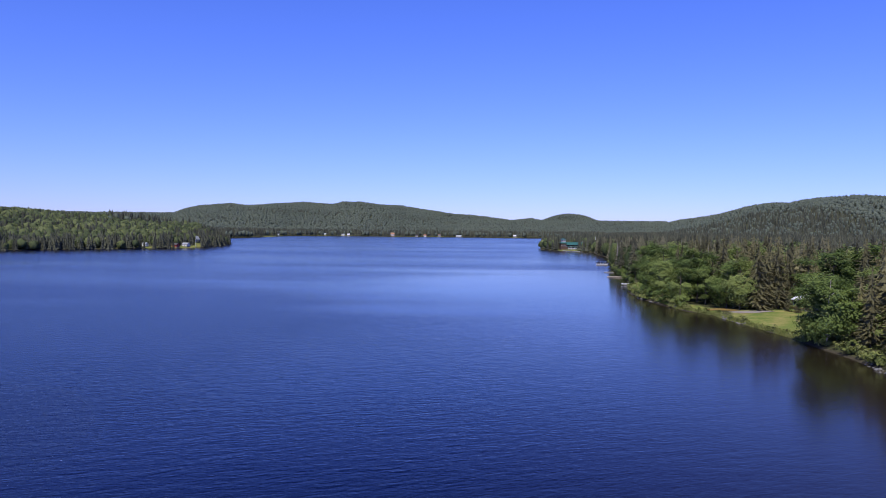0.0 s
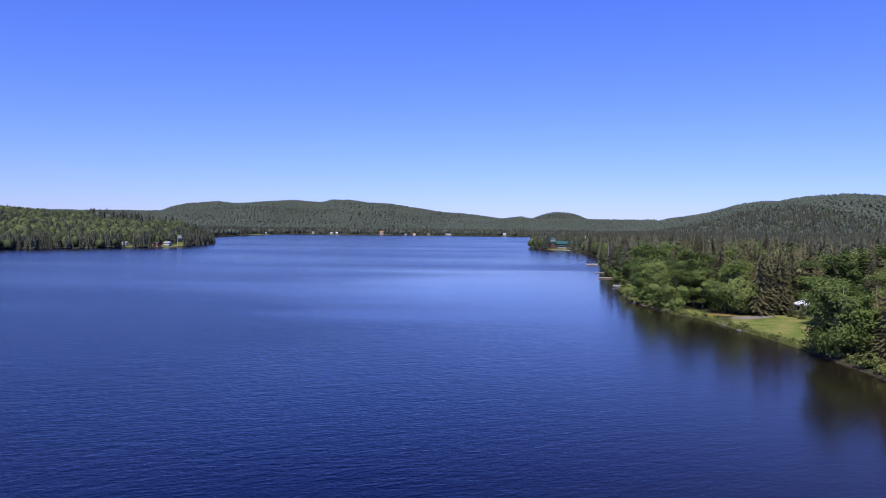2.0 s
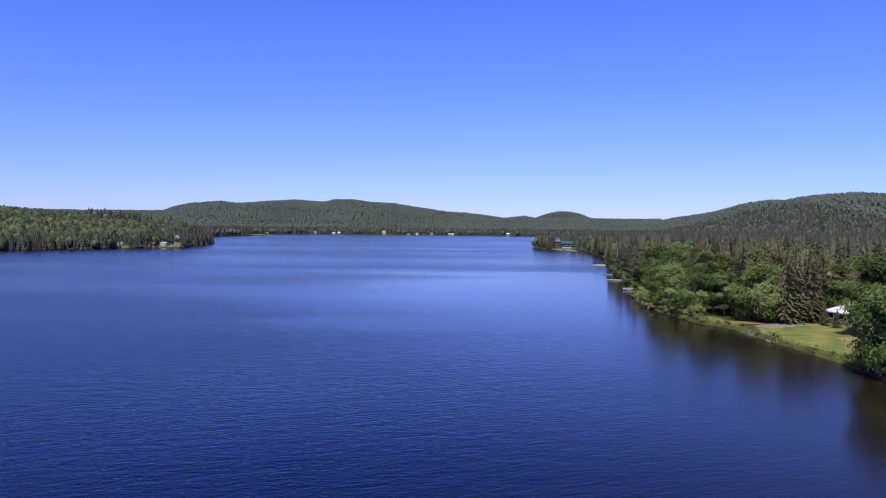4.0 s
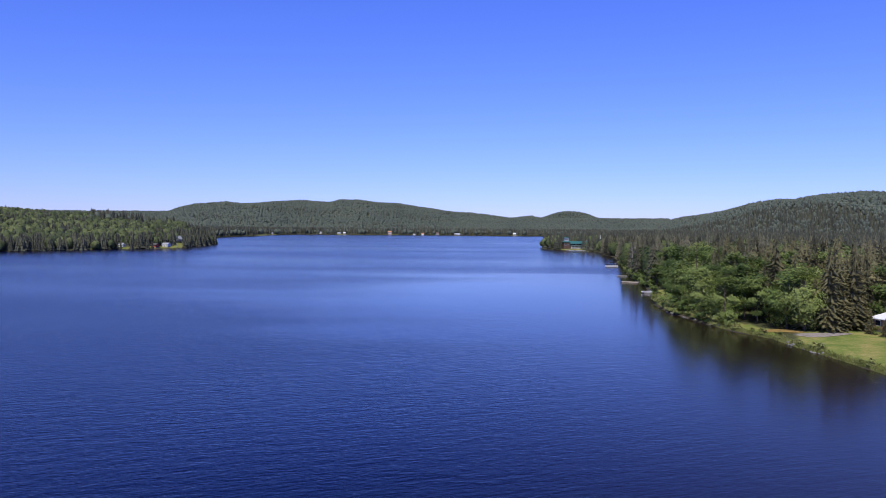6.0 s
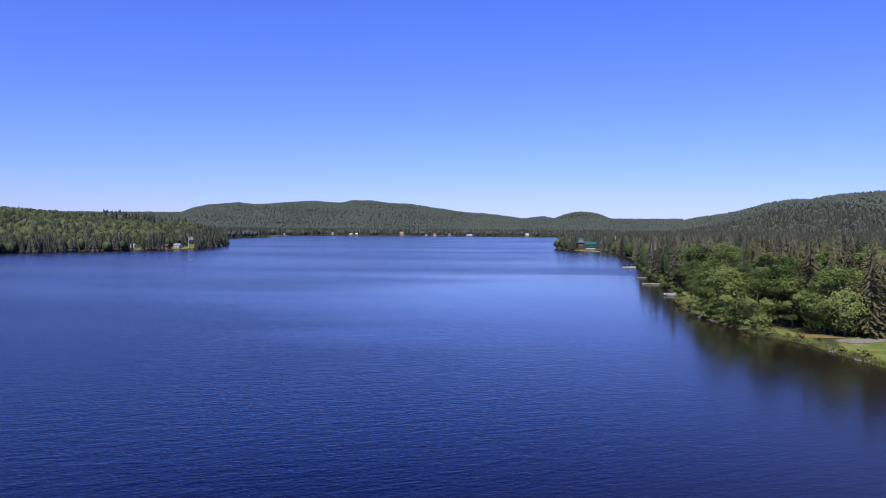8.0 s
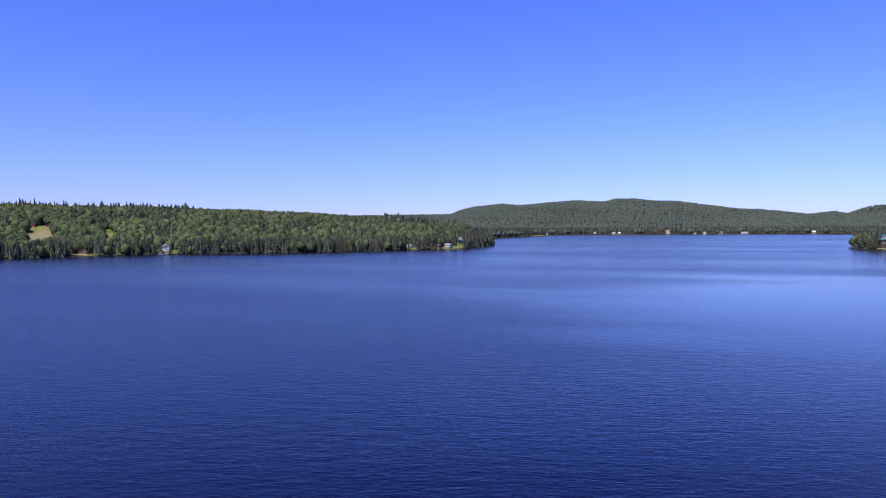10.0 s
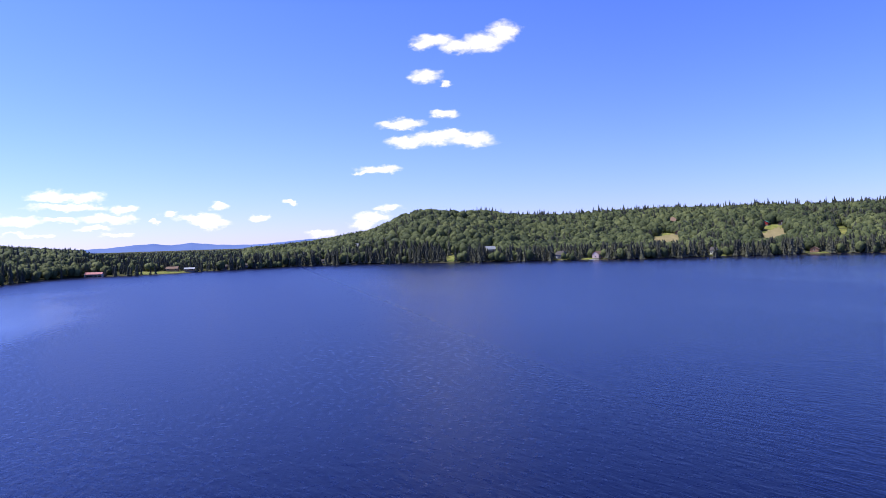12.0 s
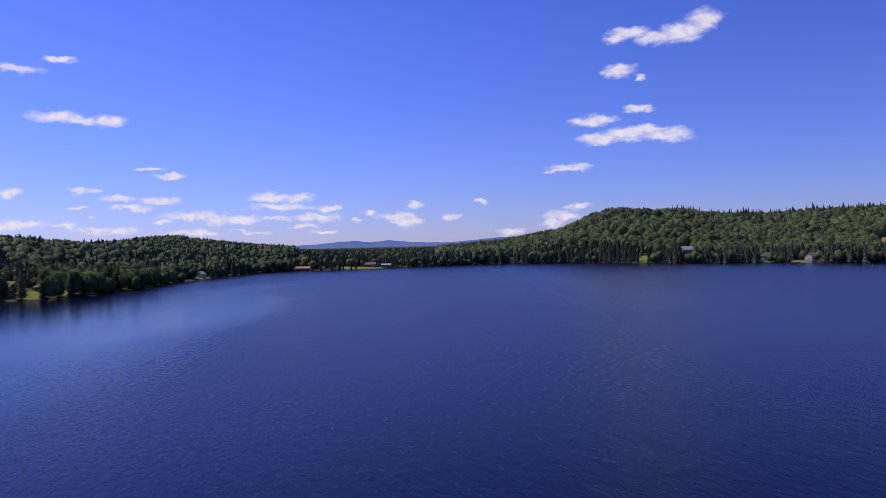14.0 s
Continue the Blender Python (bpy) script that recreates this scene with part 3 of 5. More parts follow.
def spruce_crown(h, r, seed, base=0.05, gap=0.0, boughs=150, sprays=4):
    """Drooping boughs winding up the stem, each a fan of needle sprays, round a ragged dark inner cone."""
    rng = np.random.RandomState(seed)
    quads = []
    for k in range(boughs):
        if rng.rand() < gap:
            continue
        u = (1 - math.sqrt(1 - (k + rng.uniform(0, 1)) / boughs * 0.985)) if rng.rand() < 0.7 else rng.uniform(0, 0.97)
        z = h * (base + (0.985 - base) * u)
        w = k * 2.39996 + rng.normal() * 0.35
        length = (r * (1 - u) ** 0.72 * (0.86 + 0.14 * math.sin(u * 13 + seed)) + 0.25) * rng.choice((1.0, rng.uniform(.62, 1.0), rng.uniform(1.0, 1.16)))
        rise, fall = rng.uniform(0.05, 0.35) * (0.4 + u), rng.uniform(0.22, 0.44)
        out = np.array([math.cos(w), math.sin(w), 0.0])
        side = np.array([-math.sin(w), math.cos(w), 0.0])
        n = sprays if length > 1.2 else 3
        for j in range(n):
            s0, s1 = 0.28 + 0.72 * j / n, 0.28 + 0.72 * (j + 1.3) / n
            p0 = out * length * s0 + np.array([0, 0, z + length * (rise * s0 - fall * s0 ** 1.7)])
            p1 = out * length * s1 + np.array([0, 0, z + length * (rise * s1 - fall * s1 ** 1.7) + 0.08])
            wd = (length * 0.11 + 0.13) * (1.15 - 0.75 * s0)
            for sgn in (-1, 1):
                tip = p0 + side * sgn * wd * rng.uniform(.75, 1.3) + out * wd * rng.uniform(.5, 1.0) + np.array([0, 0, -wd * rng.uniform(.25, .8)])
                quads.append((p0, p0 * .5 + tip * .5 - out * wd * 0.25, tip, p1))
            if rng.rand() < 0.4:
                hang = (p0 + p1) / 2 + np.array([0, 0, -wd * rng.uniform(.5, 1.0)])
                quads.append((p0, p1, hang + out * 0.18, hang - out * 0.12))
    top = np.array([0, 0, h])
    for k in range(5):
        d = np.array([math.cos(k * 1.257), math.sin(k * 1.257), 0])
        quads.append((top, top + d * 0.12 - (0, 0, .5), top + d * 0.34 - (0, 0, 1.1), top - (0, 0, .9)))
    co = np.array(quads).reshape(-1, 3)
    fa = np.arange(len(co)).reshape(-1, 4)
    core, cf = star_tree(9, 6, seed + 500, .3, .03)
    return join([(co, np.concatenate([fa[:, :3], fa[:, [0, 2, 3]]])), (core * (1.4 * r, 1.4 * r, 0.95 * h), cf)])


def leafy_crown(h, r, seed, pads=30, leaves=60, low=0.10, leaf=0.42):
    """Rounded pads of foliage, one above another, each a dome of small leaf sprays with shade beneath it."""
    rng = np.random.RandomState(seed)
    mid, tall = h * (low + (1 - low) * 0.46), h * (1 - low) * 0.54
    co, nr = [], []
    for k in range(pads):
        u = -0.85 + 1.8 * (k + rng.uniform(0, 1)) / pads
        w = k * 2.39996 + rng.normal() * 0.3
        ring = math.sqrt(max(0.05, 1 - abs(u) ** 2.0)) * rng.uniform(.70, .95)
        pad = r * rng.uniform(0.36, 0.54)
        c = np.array([math.cos(w) * ring * (r - pad * .6), math.sin(w) * ring * (r - pad * .6), mid + u * (tall - pad * .5)])
        d = rng.normal(size=(leaves * 3, 3))
        d /= np.linalg.norm(d, axis=1)[:, None]
        d = d[d[:, 2] + 0.7 * (d[:, 0] * math.cos(w) + d[:, 1] * math.sin(w)) * (u < .8) > -0.55][:leaves]
        co.append(c + d * rng.uniform(.70, 1.10, (len(d), 1)) * np.array([pad, pad, pad * .85]))
        whole = (c - np.array([0, 0, mid - tall * .35])) / np.array([r, r, tall * 1.2])
        nr.append(d * 0.55 + whole * 0.6 + (0, 0, 0.1))
    co, nr = np.concatenate(co), np.concatenate(nr)
    co[:, 2] = np.maximum(co[:, 2], h * 0.03)
    return cards(co, rng.uniform(0.6, 1.35, len(co)) * leaf, nr, rng, 1.5)


def leafy_crown(h, r, seed, clumps=75, leaves=32, low=0.14, leaf=0.33):
    """Clumps of small leaves on the outside of a lobed crown, with gaps between them."""
    rng = np.random.RandomState(seed)
    mid, tall = h * (low + (1 - low) * 0.5), h * (1 - low) * 0.5
    lobes = [(rng.uniform(0, 6.28), rng.uniform(-0.8, 0.9), rng.uniform(0.75, 1.1)) for _ in range(7)]
    co, nr = [], []
    for _ in range(clumps):
        w, u = rng.uniform(0, 6.283), rng.uniform(-0.92, 1.0)
        ring = math.sqrt(max(0.0, 1 - abs(u) ** 2.2))
        lob = 0.78 + 0.30 * max(math.cos(w - a) * (1 - abs(u - b) * 0.7) * s for a, b, s in lobes)
        rad = rng.uniform(0.55, 1.0) ** 0.6 * lob
        c = np.array([math.cos(w) * ring * r * rad, math.sin(w) * ring * r * rad, mid + u * tall * min(lob, 1.02)])
        spread = np.array([1.0, 1.0, 0.55]) * r * rng.uniform(0.16, 0.30)
        p = c + rng.normal(size=(leaves, 3)) * spread
        o = p - np.array([0, 0, mid - tall * 0.3])
        co.append(p)
        nr.append(o / (np.linalg.norm(o, axis=1)[:, None] + 1e-9) + (0, 0, 0.22))
    co, nr = np.concatenate(co), np.concatenate(nr)
    co[:, 2] = np.maximum(co[:, 2], h * 0.05)
    return cards(co, rng.uniform(0.6, 1.35, len(co)) * leaf, nr, rng)


def limbs(h, r, seed, count=7, thick=0.2, start=0.25, lean=0.0):
    rng = np.random.RandomState(seed)
    bend = np.array([rng.normal() * .3 + lean, rng.normal() * .3, 0])
    stem = [bend * (k / 6) ** 1.5 + np.array([0, 0, h * 0.9 * k / 6 - 0.3]) for k in range(7)]
    parts = [tube(stem, [thick * (1.15 - k / 6) + 0.02 for k in range(7)], 7)]
    for k in range(count):
        s = start + (0.82 - start) * k / count
        p = np.array([bend[0] * s ** 1.5, bend[1] * s ** 1.5, h * 0.9 * s])
        w = k * 2.4 + rng.uniform(-.5, .5)
        reach = r * (1 - 0.45 * s) * rng.uniform(.6, .95)
        d = np.array([math.cos(w), math.sin(w), 0])
        path = [p, p + d * reach * .45 + (0, 0, reach * .3), p + d * reach + (0, 0, reach * rng.uniform(.45, .9))]
        parts.append(tube(path, [thick * (.55 - .4 * s), thick * .28, .02], 5))
    return join(parts)


def tree_kind(name, trunk, crown, bark, leaf_mat, label, category):
    """An empty at the foot of the trunk with trunk and crown as parts; put away below the lake bed as the pattern for copies."""
    root = new(name)
    tagged(root, label, category)
    t = new("trunk", raw_mesh(name + "_trunk", *trunk, bark, True))
    t.parent = root
    if crown is not None:
        c = new("crown", raw_mesh(name + "_crown", *crown, leaf_mat))
        c.parent = root
    return root


SPRUCES = []
for i, (h, r) in enumerate(((18, 4.0), (20, 3.7), (16, 4.3), (19, 3.2))):
    stem = tube([(0, 0, -0.4), (0.05, 0, h * 0.3), (0, 0.06, h * 0.7), (0, 0, h * 0.98)], (0.26, 0.2, 0.1, 0.02), 7)
    SPRUCES.append((h, tree_kind("spruce_tree", stem, spruce_crown(h, r, 11 + i, gap=(0, .05, .10, .18)[i], boughs=(270, 260, 240, 210)[i], sprays=5), BARK, NEEDLES,
                                 ("dark green spruce with dense drooping boughs", "tall dark spruce in the lakeside forest",
                                  "broad old spruce with ragged green boughs", "slender thin spruce with gaps between its boughs")[i], "spruce")))
LEAFY = []
for i, (h, r) in enumerate(((13, 4.2), (15, 4.7), (11, 4.0), (14, 3.6))):
    LEAFY.append((h, tree_kind("broadleaf_tree", limbs(h, r, 40 + i), leafy_crown(h, r, 60 + i, (17, 20, 15, 18)[i], 210, (.05, .07, .02, .08)[i], 0.38), BARK, LEAVES,
                               ("round green maple leaning over the bank", "full-crowned green broadleaf tree at the forest edge",
                                "low bushy broadleaf tree with bright leaves", "narrow broadleaf tree among the conifers")[i], "tree")))
BIRCHES = [(14, tree_kind("birch_tree", limbs(14, 4.4, 71, 9, 0.22, 0.12, 0.9), leafy_crown(14, 4.7, 72, 38, 200, 0.03, 0.34), BIRCH, LEAVES,
                          "white-barked birch hanging over the water", "birch"))]
SNAGS = [(15, tree_kind("bare_tree", limbs(16, 2.6, 81, 12, 0.16, 0.3), None, DEADWOOD, None, "bare grey dead tree standing above the canopy", "dead tree"))]
SHRUBS = []
for i, (h, r) in enumerate(((1.6, 1.3), (2.4, 1.7))):
    SHRUBS.append((h, tree_kind("shrub", limbs(h, r, 90 + i, 5, 0.05), leafy_crown(h, r, 92 + i, 8, 36, 0.0, 0.34), BARK, BUSH,
                                "low green bush on the lake bank", "bush")))
SAPLINGS = []
for i, (h, r) in enumerate(((4.0, 1.9), (4.6, 1.6))):
    SAPLINGS.append((h, tree_kind("sapling", limbs(h, r, 190 + i, 5, 0.06), leafy_crown(h, r, 192 + i, 9, 60, 0.0, 0.40), BARK, LEAVES,
                                  ("bushy young broadleaf tree on the bank", "slim young broadleaf tree on the bank")[i], "tree")))
used = set()


def plant(kinds, index, x, y, height, rng, group=""):
    """Stand one tree on the soil: the pattern itself the first time, a copy after that."""
    h, pattern = kinds[index % len(kinds)]
    s = height / h
    wide = s * rng.uniform(0.9, 1.12)
    z = float(terrain(np.array([x]), np.array([y]))[0]) - 0.05
    m = pose(x, y, z, rng.uniform(-2.0, 2.0), rng.uniform(-2.0, 2.0), rng.uniform(0, 360)) @ Matrix.Diagonal((wide, wide, s, 1))
    if pattern not in used:
        used.add(pattern)
        pattern.matrix_basis = m
        ob = pattern
    else:
        ob = pattern.copy()
        scene.collection.objects.link(ob)
        for child in pattern.children:
            c = child.copy()
            scene.collection.objects.link(c)
            c.parent = ob
        ob.matrix_basis = m
    if group:
        tagged(ob, group=group)
    return ob


def scatter(x0, x1, y0, y1, spacing, seed, near=1.0, far=1e9, jitter=0.42):
    """Places on a shaken grid, on land between two distances from the shore, outside the open ground."""
    rng = np.random.RandomState(seed)
    x, y = np.meshgrid(np.arange(x0, x1, spacing), np.arange(y0, y1, spacing))
    x = x.ravel() + rng.uniform(-jitter, jitter, x.size) * spacing
    y = y.ravel() + rng.uniform(-jitter, jitter, y.size) * spacing
    d = inland(x, y)
    keep = (d > near) & (d < far) & ~in_open(x, y)
    return x[keep], y[keep], d[keep]


# ---- woods too many to count: joined low trees ----
def far_tuft(seed, level, clumps, lobes=9, size=.12, flat=.48):
    """A lobed broadleaf crown, one metre high, with loose leaf clumps standing proud of it all over."""
    rng = np.random.RandomState(seed)
    bm = bmesh.new()
    bmesh.ops.create_icosphere(bm, subdivisions=level, radius=1.0)
    d = np.array([v.co[:] for v in bm.verts])
    fa = np.array([[v.index for v in f.verts] for f in bm.faces])
    bm.free()
    heads = rng.normal(size=(lobes, 3)) + (0, 0, .5)
    heads /= np.linalg.norm(heads, axis=1)[:, None]
    lift = rng.uniform(.16, .36, lobes)

    def reach(v):
        return 0.76 + np.max(np.exp(-(1 - v @ heads.T) * 7.0) * lift, axis=1)[:, None]

    co = d * reach(d) * rng.uniform(.86, 1.12, (len(d), 1)) * (.46, .46, flat) + (0, 0, .5)
    fa = fa[co[fa][:, :, 2].mean(1) > 0.20]
    if not clumps:
        return co, fa
    e = rng.normal(size=(clumps * 3, 3))
    e /= np.linalg.norm(e, axis=1)[:, None]
    e = e[e[:, 2] > -0.4][:clumps]
    n = len(e)
    p = e * reach(e) * rng.uniform(.98, 1.10, (n, 1)) * (.46, .46, flat) + (0, 0, .5)
    nrm = e + rng.normal(size=(n, 3)) * 0.3
    nrm /= np.linalg.norm(nrm, axis=1)[:, None]
    u = np.cross(nrm, rng.normal(size=(n, 3)))
    u /= np.linalg.norm(u, axis=1)[:, None]
    v = np.cross(nrm, u)
    s = rng.uniform(.6, 1.2, (n, 1)) * size
    tips = np.stack([p + u * s, p - u * s * .6 + v * s * .8, p - u * s * .6 - v * s * .8], 1).reshape(-1, 3)
    return join([(co, fa), (tips, np.arange(3 * n).reshape(n, 3))])


def woods(name, patterns, x, y, tall, wide, mat, label, category, seed, sink=0.3, smooth=False):
    """All trees of one wood as one mesh: kind stuff."""
    rng = np.random.RandomState(seed)
    z = terrain(x, y) - sink
    pick = rng.randint(0, len(patterns), len(x))
    cos, fas, tones, o = [], [], [], 0
    for k, (c, f) in enumerate(patterns):
        i = np.where(pick == k)[0]
        if not len(i):
            continue
        a = rng.uniform(0, 6.283, len(i))
        ca, sa = np.cos(a), np.sin(a)
        w, h = wide[i] , tall[i]
        px = (c[None, :, 0] * ca[:, None] - c[None, :, 1] * sa[:, None]) * w[:, None] + x[i][:, None]
        py = (c[None, :, 0] * sa[:, None] + c[None, :, 1] * ca[:, None]) * w[:, None] + y[i][:, None]
        pz = c[None, :, 2] * h[:, None] + z[i][:, None]
        cos.append(np.stack([px, py, pz], 2).reshape(-1, 3))
        fas.append((f[None] + (np.arange(len(i)) * len(c))[:, None, None]).reshape(-1, 3) + o)
        o += len(i) * len(c)
        tones.append(np.repeat(rng.uniform(-.5, .5, len(i)), len(c)))
    ob = new(name, raw_mesh(name, np.concatenate(cos), np.concatenate(fas), mat, smooth))
    ob.data.attributes.new("tree_tone", "FLOAT", "POINT").data.foreach_set("value", np.concatenate(tones).astype(np.float32))
    return tagged(ob, label, category, kind="stuff")


STAR_FINE = [star_tree(14, 9, 100 + s, .35, .03) for s in range(6)]
STAR_BOUGH = []
for seed in range(5):
    co, fa = spruce_crown(18.0, 4.0, 100 + seed, 0.15, 0.1, 80, 2)
    STAR_BOUGH.append((co / (8.6, 8.6, 18.0), fa))
STAR = [star_tree(5, 5, 10 + seed) for seed in range(4)]
STAR_FAR = [star_tree(3, 4, 20 + seed) for seed in range(3)]
TUFT = [far_tuft(30 + seed, 2, 330, 14, .062) for seed in range(4)]
TUFT_FAR = [far_tuft(80 + seed, 2, 40, 11, .085) for seed in range(8)]
LUMP_FAR = [far_tuft(50 + seed, 2, 8, 7, .15) for seed in range(6)]
LUMP_HILL = [far_tuft(155 + seed, 1, 3, 5, .16) for seed in range(6)]

rng = np.random.RandomState(5)
# trees over the south-west lawns: kind, which, x, y, height
SOUTH_LAWN_TREES = ((LEAFY, 1, -372, -141, 14.7), (LEAFY, 0, -379, -139, 13.3), (LEAFY, 2, -386, -134, 12.6), (SPRUCES, 1, -360, -146, 15.5),
                    (LEAFY, 3, -362, -151, 7.5), (LEAFY, 1, -394, -133, 11.2), (LEAFY, 2, -402, -132, 11.2), (LEAFY, 0, -421, -132, 14.0),
                    (LEAFY, 1, -434, -123, 15.4), (LEAFY, 2, -353, -156, 8.4), (SPRUCES, 0, -415, -134, 15.4))
# the lawn's own trees on the east bank: kind, which, x, y, height
for kinds, which, x, y, h in ((BIRCHES, 0, 80.2, 151.0, 15.6), (LEAFY, 1, 84.8, 157.5, 13.5), (LEAFY, 1, 80.6, 154.2, 14.0), (LEAFY, 3, 84.5, 149, 12), (SPRUCES, 2, 92, 212, 19.5), (SPRUCES, 0, 95.5, 213.5, 18), (SPRUCES, 2, 98.5, 215, 16), (SPRUCES, 0, 88.5, 216, 13), (SPRUCES, 0, 88.5, 138, 19), (SPRUCES, 1, 93, 141, 21),
                             (SPRUCES, 2, 86, 131, 17), (SPRUCES, 1, 92, 129, 22), (SPRUCES, 3, 98, 136, 23), (LEAFY, 2, 88, 144, 8), (SPRUCES, 0, 98.4, 205.8, 5.6), (SPRUCES, 2, 99.0, 201.6, 4.6), (LEAFY, 2, 98.6, 203.8, 2.0),
                             (LEAFY, 1, 85, 217, 14.5), (LEAFY, 0, 97.5, 188, 11.8), (LEAFY, 1, 98.5, 180.5, 11.5), (LEAFY, 3, 101, 193, 11), (LEAFY, 1, 80, 236, 14), (LEAFY, 0, 75.5, 246, 10.7), (LEAFY, 2, 79, 270, 13), (LEAFY, 1, 90, 252, 16), (LEAFY, 0, 98, 246, 15)):
    plant(kinds, which, x, y, h, rng, "trees of the east bank")
# the forest edge along the east bank
x, y, d = scatter(72, 170, 112, 345, 4.6, 21, near=1.8, far=58)
order = np.argsort(y)
x, y, d = x[order], y[order], d[order]
standing = []
for px, py, pd in zip(x, y, d):
    leafy = rng.rand() < (1.0 if pd < 13 and py > 196 else 0.86 if (pd < 21 and py > 214) else 0.40 if pd < 27 and py > 214 else 0.16)
    if py < 180 and px < 84 or py < 226 and px < 85 or any((px - a) ** 2 + (py - b) ** 2 < (5.0 + 2.5 * (leafy and c)) ** 2 - 8 for a, b, c in standing):
        continue
    standing.append((px, py, leafy))
    if leafy:
        plant(LEAFY, rng.randint(4), px, py, rng.uniform(8.5, 13.5) if pd < 9 else rng.uniform(12.5, 18), rng, "broadleaf trees of the east bank")
    else:
        plant(SPRUCES, rng.randint(4), px, py, rng.uniform(13, 17) if pd < 10 else rng.uniform(13, 21), rng, "spruces of the east bank")
for k in range(9):
    plant(SNAGS, 0, rng.uniform(98, 122), rng.uniform(262, 420), rng.uniform(16, 20), rng, "dead trees of the east bank")
# bushes along the bank
for k in range(46):
    t = k / 45
    yy = 120 + 175 * t + rng.uniform(-2, 2)
    xs = np.arange(60, 100, 0.25)
    dd = inland(xs, np.full(xs.shape, yy))
    xx = xs[np.argmax(dd > 0)] + rng.uniform(0.6, 1.8)
    if 183 < yy < 208 and rng.rand() < 0.35:
        continue
    plant(SHRUBS, k, xx, yy, rng.uniform(0.7, 1.6) if 165 < yy < 225 else rng.uniform(1.4, 3.0), rng, "bushes on the bank")

for k in range(96):
    yy = 226 + 330 * k / 95 + rng.uniform(-1.5, 1.5)
    xs = np.arange(60, 140, 0.25)
    dd = inland(xs, np.full(xs.shape, yy))
    xx = xs[np.argmax(dd > 0)] + rng.uniform(0.2, 2.0)
    if 270 < yy < 289 or 303 < yy < 329 or rng.rand() < 0.08:
        continue
    plant(SAPLINGS, k, xx, yy, rng.uniform(2.4, 5.0), rng, "young broadleaf trees on the bank")

# east: the forest behind, out to the foot of the hill
def split(x, y, share, seed, patch=60):
    r = np.random.RandomState(seed)
    s = share + 0.55 * soft_noise(x, y, patch, seed)
    leaf = r.rand(len(x)) < s
    return leaf, r


def two_woods(tag, x, y, share, seed, cone, leaf_p, tall_c, tall_l, leaf_mat=None, cone_mat=None, wide_c=(.28, .40), wide_l=(.62, .95), patch=60, sink=0.3):
    leaf, r = split(x, y, share, seed, patch)
    h = r.uniform(*tall_c, len(x))
    hl = r.uniform(*tall_l, len(x))
    if (~leaf).any():
        woods(tag + "_conifers", cone, x[~leaf], y[~leaf], h[~leaf], h[~leaf] * r.uniform(*wide_c, (~leaf).sum()), cone_mat or NEEDLES_FAR,
              "dense dark green conifer forest on the " + tag.replace("_", " "), "forest", seed + 1, sink)
    if leaf.any():
        woods(tag + "_broadleaves", leaf_p, x[leaf], y[leaf], hl[leaf], hl[leaf] * r.uniform(*wide_l, leaf.sum()), leaf_mat or LEAVES_FAR,
              "sunlit green broadleaf forest on the " + tag.replace("_", " "), "forest", seed + 2, sink, smooth=True)


def wedge(x, y, *keep):
    """Places within the bearings that are given, seen from the middle of the lake."""
    a = np.degrees(np.arctan2(x - LAKE_EYE[0], y - LAKE_EYE[1]))
    out = np.zeros(x.shape, bool)
    for a0, a1 in keep:
        out |= (a > a0) & (a < a1)
    return out


x, y, d = scatter(72, 230, 52, 470, 5.8, 31, near=0.8)
# the strip south of y 112 is out of view, added for the water to mirror
k = (wedge(x, y, (0, 48)) & ((d > 58) | (y > 345))) | ((y < 112) & (d < 40))
deep = k & (d > 85) & (y > 112)
k &= ~deep
deep &= np.random.RandomState(36).rand(len(x)) < 0.62
two_woods("east_wood", x[deep], y[deep], 0.2, 39, STAR, TUFT_FAR, (9, 20), (9, 16), LEAVES_WOOD, NEEDLES_FAR, (.42, .58), (.7, .95))
two_woods("east_bank", x[k], y[k], 0.24, 32, STAR_BOUGH + STAR_FINE, TUFT, (11, 21), (11, 17), LEAVES_WOOD, NEEDLES_WOOD, (.32, .50), (.6, .85))
x, y, d = scatter(72, 480, 300, 1150, 6.2, 34, near=0.4)
k = wedge(x, y, (0, 36)) & ((y > 470) | (x > 230))
front = k & (d < 45) & (y < 760) & (x < 230)
k &= ~front
two_woods("east_cove", x[front], y[front], 0.2, 33, STAR_FINE, TUFT, (11, 18), (8, 13), LEAVES_WOOD, NEEDLES_WOOD, (.34, .50), (.6, .9))
two_woods("east_shore", x[k], y[k], 0.18, 35, STAR, TUFT_FAR, (11, 18), (10, 15), LEAVES_WOOD, NEEDLES_FAR, (.34, .50), (.6, .9))
x, y, d = scatter(120, 1000, 700, 2000, 10.5, 37, near=3.0)
k = wedge(x, y, (3, 33)) & ~((y < 1150) & (x < 480))
two_woods("east_plain", x[k], y[k], 0.3, 38, STAR, LUMP_FAR, (14, 20), (11, 16), LEAVES_HAZED, wide_l=(.5, .8))
